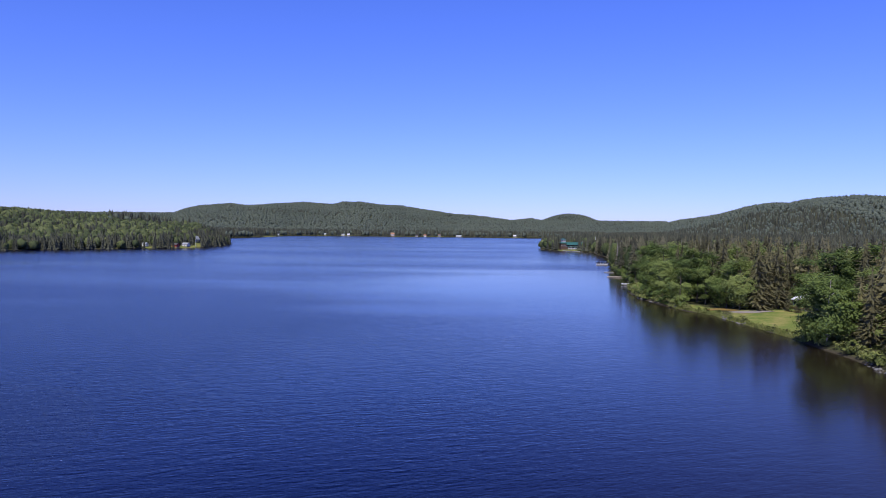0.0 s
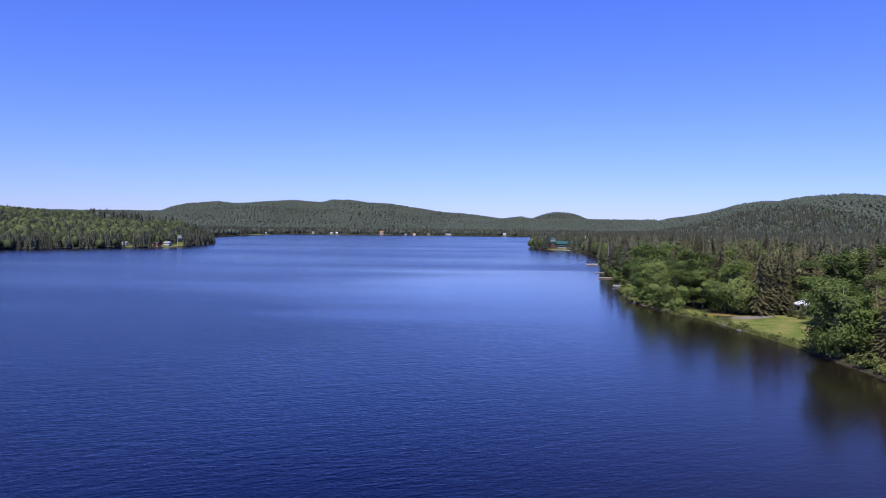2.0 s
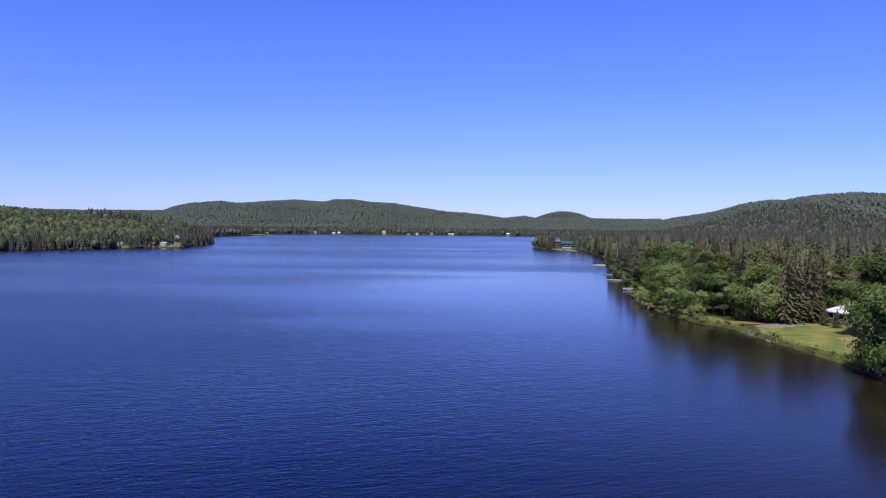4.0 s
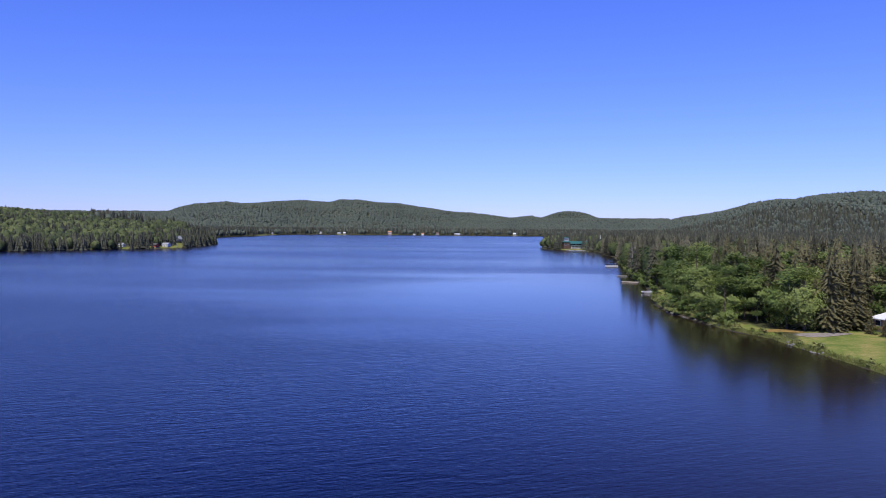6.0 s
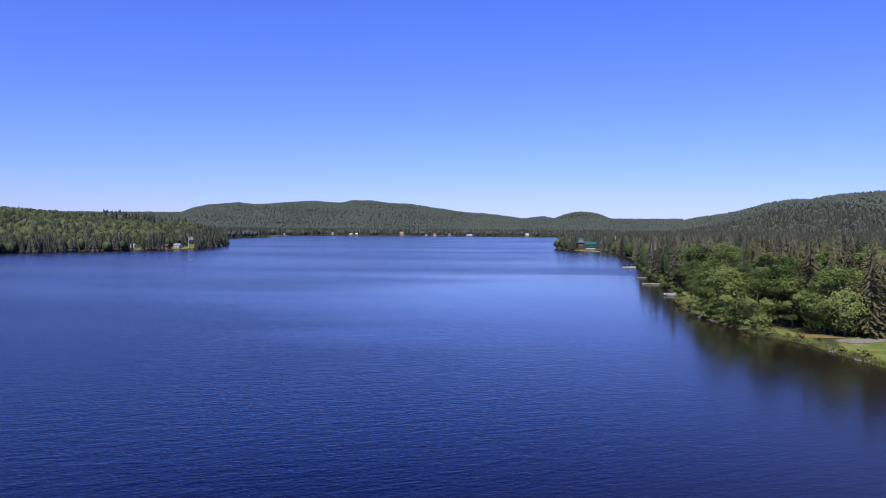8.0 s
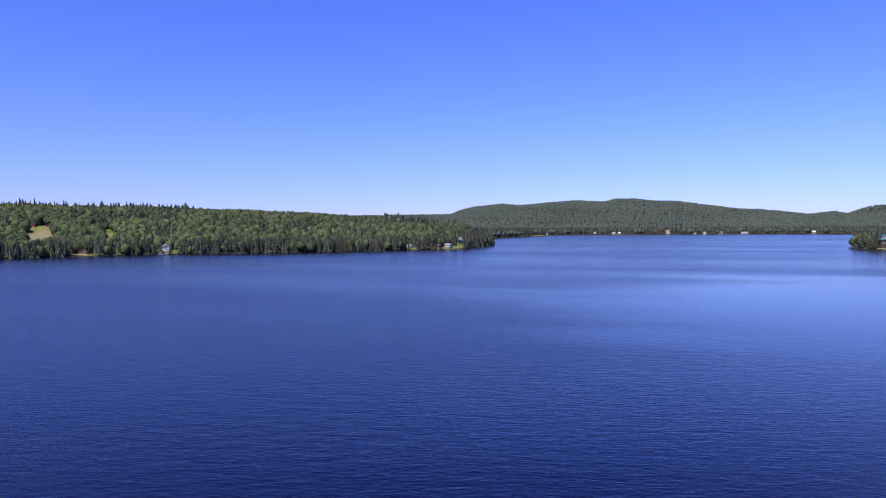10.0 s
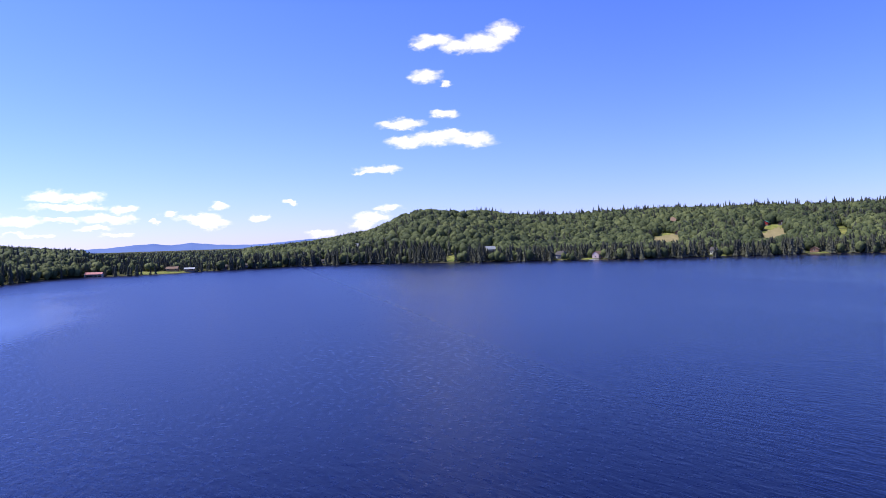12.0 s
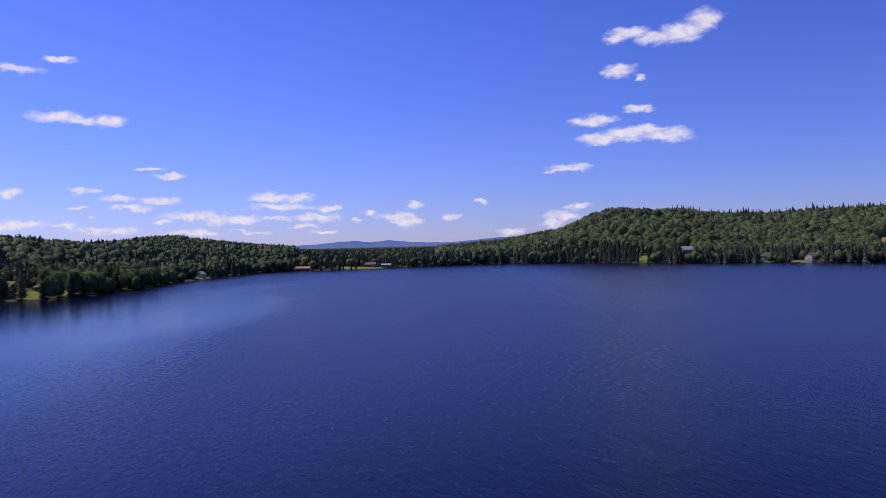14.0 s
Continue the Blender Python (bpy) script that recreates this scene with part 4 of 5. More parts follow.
# west ridge: shore rows, then the slope
x, y, d = scatter(-860, -230, -20, 1090, 4.6, 41, near=-0.6, far=26)
k = wedge(x, y, (-92, -14))
two_woods("west_shore", x[k], y[k], 0.24, 42, STAR, TUFT_FAR, (9, 17), (7, 13), wide_c=(.42, .60), wide_l=(.6, .95), sink=1.1)
x, y, d = scatter(-1240, -230, 60, 1130, 6.0, 44, near=26, jitter=0.49)
r = np.hypot(x - LAKE_EYE[0], y - LAKE_EYE[1])
k = wedge(x, y, (-90, -14)) & (r < 1200)
conifer_side = k & wedge(x, y, (-47, -14))
k &= ~conifer_side
two_woods("west_ridge", x[k], y[k], 0.84, 45, STAR, TUFT_FAR, (12, 18), (10, 17), wide_c=(.34, .48), wide_l=(.62, 1.0), patch=150, sink=3.5)
two_woods("west_point", x[conifer_side], y[conifer_side], 0.58, 48, STAR, TUFT_FAR, (12, 17), (10, 17), wide_c=(.34, .48), wide_l=(.60, .96), patch=90, sink=3.5)
# spires along the crest
rc = np.random.RandomState(47)
a = rc.uniform(-72, -40, 420)
r = np.interp(a, [c[0] for c in RIDGE_WEST], [c[1] for c in RIDGE_WEST]) + rc.uniform(-45, 25, 420)
x, y = LAKE_EYE[0] + r * np.sin(np.radians(a)), LAKE_EYE[1] + r * np.cos(np.radians(a))
h = rc.uniform(13, 18, 420) + 4.0 * (rc.rand(420) < 0.06)
woods("west_crest_conifers", STAR, x, y, h, h * rc.uniform(.22, .34, 420), NEEDLES_FAR, "dark spruce spires along the ridge line", "forest", 49)
# south-west shore
x, y, d = scatter(-960, -300, -420, 110, 5.2, 51, near=-0.4, far=70)
k = wedge(x, y, (-126, -100))
r = np.hypot(x - LAKE_EYE[0], y - LAKE_EYE[1])
close = k & (r < 520)
two_woods("south_bank", x[close], y[close], 0.6, 59, STAR_FINE, TUFT, (9, 15), (8, 13), LEAVES_WOOD, NEEDLES_WOOD, (.32, .46), (.6, .9), sink=1.1)
k &= ~close
two_woods("south_shore", x[k], y[k], 0.55, 52, STAR, TUFT_FAR, (9, 15), (8, 13), wide_c=(.28, .40), sink=1.1)
k = wedge(x, y, (-100, -88))
two_woods("south_cove", x[k], y[k], 0.25, 57, STAR, TUFT_FAR, (7, 12), (6, 10), wide_c=(.30, .42), sink=1.1)
x, y, d = scatter(-1500, -450, -760, 160, 7.8, 54, near=70)
k = wedge(x, y, (-126, -101))
near_rise = k & (np.hypot(x, y - 57) < 700)
k &= ~near_rise
two_woods("south_slope", x[near_rise], y[near_rise], 0.65, 56, STAR, TUFT_FAR, (10, 16), (9, 14), wide_c=(.36, .50), wide_l=(.75, 1.15))
two_woods("south_rise", x[k], y[k], 0.62, 55, STAR_FAR, LUMP_FAR, (10, 16), (9, 14), wide_c=(.36, .50), wide_l=(.75, 1.15))
x, y, d = scatter(-1950, -700, -330, 230, 13.0, 66, near=60)
k = wedge(x, y, (-102, -84)) & (np.hypot(x, y) < 1900)
two_woods("south_plain", x[k], y[k], 0.35, 58, STAR_FAR, LUMP_FAR, (8, 11.5), (7, 10), wide_c=(.34, .46), wide_l=(.75, 1.05))
# north shore and hills
x, y, d = scatter(-640, 700, 1000, 2420, 9.0, 61, near=2.0, far=150)
k = wedge(x, y, (-26, 13)) & ~((x > 120) & (y < 2000))
two_woods("north_shore", x[k], y[k], 0.25, 62, STAR_FAR, LUMP_FAR, (13, 21), (11, 16), LEAVES_HAZED, wide_c=(.34, .46))
x, y, d = scatter(-1900, 2700, 1500, 4300, 12.0, 64, near=150, jitter=0.49)
r = np.hypot(x - LAKE_EYE[0], y - LAKE_EYE[1])
a = np.degrees(np.arctan2(x - LAKE_EYE[0], y - LAKE_EYE[1]))
k = wedge(x, y, (-30, 38)) & ~((x < 1000) & (y < 2000)) & (r < np.interp(a, (-30, 6, 7.5, 12.5, 13, 17, 23, 38), (3680, 3640, 4260, 4260, 3400, 3000, 2620, 2560)))
two_woods("north_hills", x[k], y[k], 0.92, 65, STAR_FAR, LUMP_HILL, (13, 19), (12, 19), LEAVES_HAZED, NEEDLES_FAR, (.35, .5), (.66, .9), patch=400, sink=1.2)
for kinds, which, x, y, h in SOUTH_LAWN_TREES:
    plant(kinds, which, x, y, h, rng, "trees on the south-west lawns")

# ---- building materials ----
def plain(name, a, b, rough=0.8, scale=3.0, metal=0.0, bump=0.3, lines=0.0, spec=0.3):
    """Paint, boards or sheet metal: two close tones, fine relief, ribs where lines is set."""
    m, n = material(name)
    p = n.add("ShaderNodeTexCoord").outputs["Object"]
    g = n.noise(p, scale, 5, 0.65)
    stain = n.noise(p, scale * 0.12, 3)
    v = n.math("MULTIPLY_ADD", stain, 0.5, n.math("MULTIPLY", g, 0.5))
    height = g
    if lines:
        z = n.add("ShaderNodeSeparateXYZ", {0: p})
        height = n.math("MULTIPLY_ADD", n.math("PINGPONG", n.math("ADD", z.outputs[2], n.math("MULTIPLY", z.outputs[0], 0.0)), lines), 4.0, g)
    finish(n, n.ramp(v, (0.35, a), (0.65, b)), rough, height, bump, 0.03, metal, spec)
    return m


WHITE = plain("white_paint", (.62, .62, .60), (.80, .80, .78), 0.55, 2.0, lines=0.12)
ROOF_WHITE = plain("pale_metal_roof", (.60, .60, .64), (.74, .74, .77), 0.42, 1.2, 0.0, 0.2, spec=0.5)
ROOF_GREY = plain("grey_metal_roof", (.30, .32, .33), (.44, .46, .47), 0.4, 1.0, 0.2, 0.2, spec=0.5)
ROOF_DARK = plain("dark_shingles", (.045, .042, .045), (.10, .09, .09), 0.9, 5.0)
ROOF_BROWN = plain("brown_shingles", (.13, .085, .065), (.22, .15, .115), 0.9, 5.0)
ROOF_GREEN = plain("green_metal_roof", (.020, .085, .075), (.035, .13, .11), 0.45, 1.5, spec=0.5)
ROOF_TEAL = plain("teal_metal_roof", (.05, .26, .24), (.09, .36, .33), 0.45, 1.5)
ROOF_RED = plain("faded_red_roof", (.30, .11, .12), (.42, .18, .18), 0.6, 1.5)
ROOF_ORANGE = plain("orange_shingles", (.36, .17, .09), (.48, .25, .14), 0.85, 4.0)
LOGS = plain("brown_logs", (.060, .038, .028), (.12, .075, .052), 0.8, 3.0, bump=0.6, lines=0.16)
CEDAR = plain("cedar_boards", (.22, .13, .075), (.36, .22, .13), 0.8, 3.0, bump=0.5, lines=0.14)
RED = plain("red_boards", (.30, .022, .018), (.42, .045, .035), 0.65, 3.0, bump=0.4, lines=0.14)
GREYWALL = plain("grey_boards", (.26, .26, .28), (.40, .40, .42), 0.7, 3.0, bump=0.4, lines=0.14)
BLUEWALL = plain("blue_grey_boards", (.16, .19, .27), (.26, .30, .39), 0.7, 3.0, bump=0.4, lines=0.14)
PINKWALL = plain("dusty_pink_boards", (.42, .32, .31), (.56, .44, .42), 0.7, 3.0, bump=0.4, lines=0.14)
DECKWOOD = plain("weathered_planks", (.30, .25, .19), (.50, .42, .33), 0.85, 4.0, bump=0.5)
GREYWOOD = plain("grey_planks", (.20, .19, .18), (.36, .34, .32), 0.85, 4.0, bump=0.5)
STONE = plain("grey_stone", (.10, .095, .09), (.24, .23, .21), 0.9, 2.0, bump=0.9)
METAL = plain("bare_aluminium", (.55, .56, .58), (.70, .71, .72), 0.35, 3.0, 0.9, 0.1)
NAVY = plain("navy_canvas", (.012, .016, .04), (.03, .035, .07), 0.85, 4.0)
GREENCLOTH = plain("green_tarpaulin", (.02, .14, .075), (.04, .22, .12), 0.5, 3.0)
RUBBER = plain("black_rubber", (.012, .012, .013), (.03, .03, .03), 0.7, 4.0)
GRAVEL = plain("grey_gravel", (.15, .125, .11), (.31, .27, .24), 0.95, 9.0, bump=1.0)
STRAW = plain("dry_grass", (.17, .145, .065), (.27, .225, .115), 0.95, 1.2, bump=0.8)
ORANGEGRASS = plain("rusty_grass", (.17, .11, .03), (.30, .20, .06), 0.95, 1.0, bump=0.8)
DRYLAWN = plain("dry_lawn", (.21, .195, .06), (.30, .25, .09), 0.95, 1.2, bump=0.8)
PATHSAND = plain("sandy_path", (.36, .29, .21), (.52, .44, .34), 0.95, 2.0, bump=0.6)


def glass():
    m, n = material("window_glass")
    q = n.noise(n.add("ShaderNodeTexCoord").outputs["Object"], 0.8)
    finish(n, n.ramp(q, (.4, (.012, .016, .02)), (.6, (.03, .035, .04))), 0.06, spec=0.6)
    return m


GLASS = glass()


# ---- building blocks ----
def box(bm, x0, x1, y0, y1, z0, z1):
    v = [bm.verts.new(c) for c in ((x0, y0, z0), (x1, y0, z0), (x1, y1, z0), (x0, y1, z0), (x0, y0, z1), (x1, y0, z1), (x1, y1, z1), (x0, y1, z1))]
    for f in ((3, 2, 1, 0), (4, 5, 6, 7), (0, 1, 5, 4), (1, 2, 6, 5), (2, 3, 7, 6), (3, 0, 4, 7)):
        bm.faces.new([v[i] for i in f])
    return v


def boxes(*spans):
    bm = bmesh.new()
    for s in spans:
        box(bm, *s)
    return bm


def solid(points, faces):
    bm = bmesh.new()
    v = [bm.verts.new(p) for p in points]
    for f in faces:
        bm.faces.new([v[i] for i in f])
    bmesh.ops.recalc_face_normals(bm, faces=bm.faces)
    return bm


def part(name, bm, mat, parent, label="", bevel=0.0):
    if bevel:
        bmesh.ops.bevel(bm, geom=bm.edges[:], offset=bevel, segments=1, affect="EDGES")
    me = bpy.data.meshes.new(name)
    bm.to_mesh(me)
    bm.free()
    me.materials.append(mat)
    ob = new(name, me)
    ob.parent = parent
    if label:
        tagged(ob, label)
    return ob


def rod(a, b, r, sides=8, r2=None):
    co, fa = tube([a, b], (r, r2 if r2 is not None else r), sides)
    bm = bmesh.new()
    v = [bm.verts.new(p) for p in co]
    for f in fa:
        bm.faces.new([v[i] for i in f])
    bm.faces.new(v[:sides][::-1])
    bm.faces.new(v[sides:])
    return bm


def soil(x, y):
    return float(terrain(np.array([float(x)]), np.array([float(y)]))[0])


def gable_roof(w, d, z, rise, over=0.5, thick=0.16):
    """Two sloping slabs with their ridge along x; also gives the rise at the wall."""
    a, b = w / 2 + over, d / 2 + over
    drop = rise * over / (d / 2)
    pts, fcs = [], []
    for s in (-1, 1):
        o = len(pts)
        pts += [(-a, 0, z + rise + thick), (a, 0, z + rise + thick), (a, s * b, z - drop + thick), (-a, s * b, z - drop + thick),
                (-a, 0, z + rise), (a, 0, z + rise), (a, s * b, z - drop), (-a, s * b, z - drop)]
        fcs += [tuple(o + i for i in f) for f in ((0, 1, 2, 3), (7, 6, 5, 4), (3, 2, 6, 7), (1, 0, 4, 5), (2, 1, 5, 6), (0, 3, 7, 4))]
    return solid(pts, fcs)


def hip_roof(w, d, z, rise, over=0.6, thick=0.18):
    a, b = w / 2 + over, d / 2 + over
    e = max(a - b, 0.4)
    pts = [(-a, -b, z), (a, -b, z), (a, b, z), (-a, b, z), (-a, -b, z + thick), (a, -b, z + thick), (a, b, z + thick), (-a, b, z + thick),
           (-e, 0, z + thick + rise), (e, 0, z + thick + rise)]
    return solid(pts, [(3, 2, 1, 0), (0, 1, 5, 4), (1, 2, 6, 5), (2, 3, 7, 6), (3, 0, 4, 7), (4, 5, 9, 8), (6, 7, 8, 9), (5, 6, 9), (7, 4, 8)])


def window(parent, x, y, z, w, h, axis, side, frame_mat=None):
    """A framed pane set on a wall. axis: which way the wall faces (x or y); side: its sign."""
    t = 0.06
    if axis == "y":
        fr = boxes((x - w / 2 - .08, x + w / 2 + .08, y, y + side * t, z, z + .08), (x - w / 2 - .08, x + w / 2 + .08, y, y + side * t, z + h - .08, z + h),
                   (x - w / 2 - .08, x - w / 2, y, y + side * t, z + .08, z + h - .08), (x + w / 2, x + w / 2 + .08, y, y + side * t, z + .08, z + h - .08))
        pn = boxes((x - w / 2, x + w / 2, y, y + side * t * .5, z + .08, z + h - .08))
    else:
        fr = boxes((x, x + side * t, y - w / 2 - .08, y + w / 2 + .08, z, z + .08), (x, x + side * t, y - w / 2 - .08, y + w / 2 + .08, z + h - .08, z + h),
                   (x, x + side * t, y - w / 2 - .08, y - w / 2, z + .08, z + h - .08), (x, x + side * t, y + w / 2, y + w / 2 + .08, z + .08, z + h - .08))
        pn = boxes((x, x + side * t * .5, y - w / 2, y + w / 2, z + .08, z + h - .08))
    for b in (fr, pn):
        bmesh.ops.recalc_face_normals(b, faces=b.faces)
    f = part("window", fr, frame_mat or WHITE, parent)
    part("pane", pn, GLASS, f)
    return f


def house(name, x, y, turn, w, d, tall, rise, walls, roof, label, category="house", style="gable", storeys=1, chimney=False, deck=False, lift=0.0, panes=3, door=True):
    """A building: walls with gables, roof slabs, door, windows; -y is its front."""
    if math.sin(radians(turn)) * (LAKE_EYE[0] - x) - math.cos(radians(turn)) * (LAKE_EYE[1] - y) < 0:
        turn += 180     # the front looks out over the lake
    root = new(name)
    tagged(root, label, category)
    z = min(soil(x + i * w * .45, y + j * d * .45) for i in (-1, 1) for j in (-1, 1))
    top = max(soil(x, y), z)
    root.matrix_basis = pose(x, y, z - 0.1, 0, 0, turn)
    base = top - z + 0.35 + lift
    part("foundation", boxes((-w / 2 + .05, w / 2 - .05, -d / 2 + .05, d / 2 - .05, -0.6, base)), STONE, root)
    e = base + tall
    if style == "gable":
        pts = [(-w / 2, -d / 2, base), (w / 2, -d / 2, base), (w / 2, d / 2, base), (-w / 2, d / 2, base), (-w / 2, -d / 2, e), (w / 2, -d / 2, e), (w / 2, d / 2, e), (-w / 2, d / 2, e),
               (-w / 2, 0, e + rise), (w / 2, 0, e + rise)]
        part("wall", solid(pts, [(3, 2, 1, 0), (0, 1, 5, 4), (2, 3, 7, 6), (1, 2, 6, 9, 5), (3, 0, 4, 8, 7), (4, 5, 9, 8), (6, 7, 8, 9)]), walls, root)
        part("roof", gable_roof(w, d, e + 0.01, rise), roof, root)
    else:
        part("wall", boxes((-w / 2, w / 2, -d / 2, d / 2, base, e)), walls, root)
        part("roof", hip_roof(w, d, e + 0.004, rise), roof, root)
    each = tall / storeys
    for s in range(storeys):
        z0 = base + s * each + 0.9
        hh = min(1.3, each - 1.1)
        for k in range(panes):
            px = -w / 2 + w * (k + 0.5) / panes
            if door and s == 0 and k == panes // 2:
                part("door", boxes((px - .45, px + .45, -d / 2 - .06, -d / 2, base, base + 2.0)), CEDAR, root)
                continue
            window(root, px, -d / 2, z0, min(1.4, w / panes * .55), hh, "y", -1)
        for side in (-1, 1):
            window(root, side * w / 2, 0.0, z0, 1.1, hh, "x", side)
    if chimney:
        part("chimney", boxes((w * .2, w * .2 + .6, .3, .9, e, e + rise + .9)), STONE, root)
    if deck:
        part("deck", boxes((-w / 2, w / 2, -d / 2 - 2.4, -d / 2 - .07, base - .25, base - .05)), DECKWOOD, root)
        for k in range(4):
            px = -w / 2 + .1 + (w - .2) * k / 3
            part("post", boxes((px - .06, px + .06, -d / 2 - 2.4, -d / 2 - 2.28, -0.7, base - .25)), DECKWOOD, root)
            part("baluster", boxes((px - .04, px + .04, -d / 2 - 2.4, -d / 2 - 2.32, base - .05, base + .85)), WHITE, root)
        part("handrail", boxes((-w / 2, w / 2, -d / 2 - 2.42, -d / 2 - 2.30, base + .85, base + .93)), WHITE, root)
    return root


def drape(name, cx, cy, a, b, turn, mat, label, category, lift=0.05, rings=7, seed=0):
    """A patch of other ground lying on the soil, with an uneven edge."""
    rng = np.random.RandomState(seed)
    n = 64
    wob = [1 + 0.14 * math.sin(3 * k * 6.283 / n + seed) + rng.uniform(-.13, .13) for k in range(n)]
    c, s = math.cos(radians(turn)), math.sin(radians(turn))
    pts = [(cx, cy)]
    for r in range(1, rings + 1):
        for k in range(n):
            u, v = a * wob[k] * r / rings * math.cos(6.2832 * k / n), b * wob[k] * r / rings * math.sin(6.2832 * k / n)
            pts.append((cx + u * c - v * s, cy + u * s + v * c))
    p = np.array(pts)
    z = terrain(p[:, 0], p[:, 1]) + lift
    fcs = [(0, 1 + k, 1 + (k + 1) % n) for k in range(n)]
    for r in range(rings - 1):
        o, q = 1 + r * n, 1 + (r + 1) * n
        fcs += [(o + k, q + k, q + (k + 1) % n, o + (k + 1) % n) for k in range(n)]
    ob = mesh_object(name, [(x - cx, y - cy, h) for (x, y), h in zip(pts, z)], fcs, mat, None, True)
    ob.location = (cx, cy, 0)
    return tagged(ob, label, category, kind="structure")


# ---- east bank: the lawn and its house ----
drape("gravel_patch", 88.0, 206.5, 6.0, 2.8, 0, GRAVEL, "bare grey gravel beside the lawn", "gravel", 0.09, seed=1)
drape("dry_patch", 93, 185, 3.6, 2.2, 20, DRYLAWN, "worn dry spot in the lawn", "lawn", 0.08, seed=2)
drape("rusty_patch", 82.5, 213.5, 4.2, 2.4, -25, ORANGEGRASS, "orange-tinged tall grass at the lawn's edge", "grass", 0.09, seed=3)
house("bungalow", 107.1, 203.7, -75.5, 15, 8.5, 2.4, 2.7, CEDAR, ROOF_WHITE, "low brown bungalow with a pale metal hip roof", style="hip", panes=5)
house("hidden_cottage", 107.5, 379, -18, 9, 7, 5.4, 3.4, CEDAR, ROOF_ORANGE, "cottage with an orange-brown roof among the trees", "cottage", storeys=2)
house("garden_shed", 104, 262, -25, 3.0, 3.0, 2.2, 1.0, WHITE, ROOF_DARK, "small white shed deep between the trees", "shed", panes=1)


def dock(x, y, turn, length, wide, label, mat, high=0.45, posts=4):
    """A plank jetty on posts: deck boards, stringers, posts."""
    root = new("dock")
    tagged(root, label, "dock", "docks of the east bank")
    root.matrix_basis = pose(x, y, 0, 0, 0, turn)
    n = max(4, int(length / 0.6))
    for k in range(n):
        a = -length / 2 + length * k / n
        part("plank", boxes((a, a + length / n - .04, -wide / 2, wide / 2, high, high + .07)), mat, root)
    for s in (-1, 1):
        part("stringer", boxes((-length / 2, length / 2, s * wide / 2 - .12 * (s > 0), s * wide / 2 + .12 * (s < 0), high - .28, high - .004)), mat, root)
    for k in range(posts):
        for s in (-1, 1):
            px = -length / 2 + .2 + (length - .4) * k / (posts - 1)
            part("post", rod((px, s * (wide / 2 - .2), -3.5), (px, s * (wide / 2 - .2), high - .01), .08), GREYWOOD, root)
    return root


dock(89.5, 375.2, -17, 8.6, 1.9, "sunlit wooden jetty reaching out from the bank", DECKWOOD)
dock(95.5, 417.2, 0, 5.0, 1.8, "short grey jetty under the trees", GREYWOOD)
dock(82.4, 322.2, 0, 4.4, 2.2, "grey floating dock at the wooded bank", GREYWOOD, 0.3)


def hull(length, beam, deep, mat, root, name="hull", z=0.0, y=0.0):
    """A pointed open boat's shell with an inner floor."""
    pts, fcs, n = [], [], 8
    for k in range(n + 1):
        u = k / n
        half = beam / 2 * (1 - max(0, (u - .45) / .55) ** 2.2) if k < n else 0.03
        x = -length / 2 + length * u
        up = deep * (1 + .25 * u * u)
        pts += [(x, y - half, z + up), (x, y - half * .6, z), (x, y + half * .6, z), (x, y + half, z + up), (x, y + half * .8, z + up - .02), (x, y - half * .8, z + up - .02),
                (x, y + half * .55, z + .15), (x, y - half * .55, z + .15)]
    for k in range(n):
        o, q = 8 * k, 8 * (k + 1)
        for i, j in ((0, 1), (1, 2), (2, 3), (3, 4), (4, 6), (6, 7), (7, 5), (5, 0)):
            fcs.append((o + i, q + i, q + j, o + j))
    fcs.append((0, 1, 2, 3, 4, 6, 7, 5))
    return part(name, solid(pts, fcs), mat, root)


def dinghy(x, y, turn, z, label, length=3.6):
    root = new("rowing_boat")
    tagged(root, label, "boat")
    root.matrix_basis = pose(x, y, z, 0, 0, turn)
    hull(length, 1.4, .5, WHITE, root)
    for u in (-.22, .12):
        part("bench", boxes((u * length - .14, u * length + .14, -.5, .5, .34, .38)), DECKWOOD, root)
    return root


dinghy(81.6, 322.0, 5, 0.38, "white rowing boat drawn up on the floating dock", 4.2)


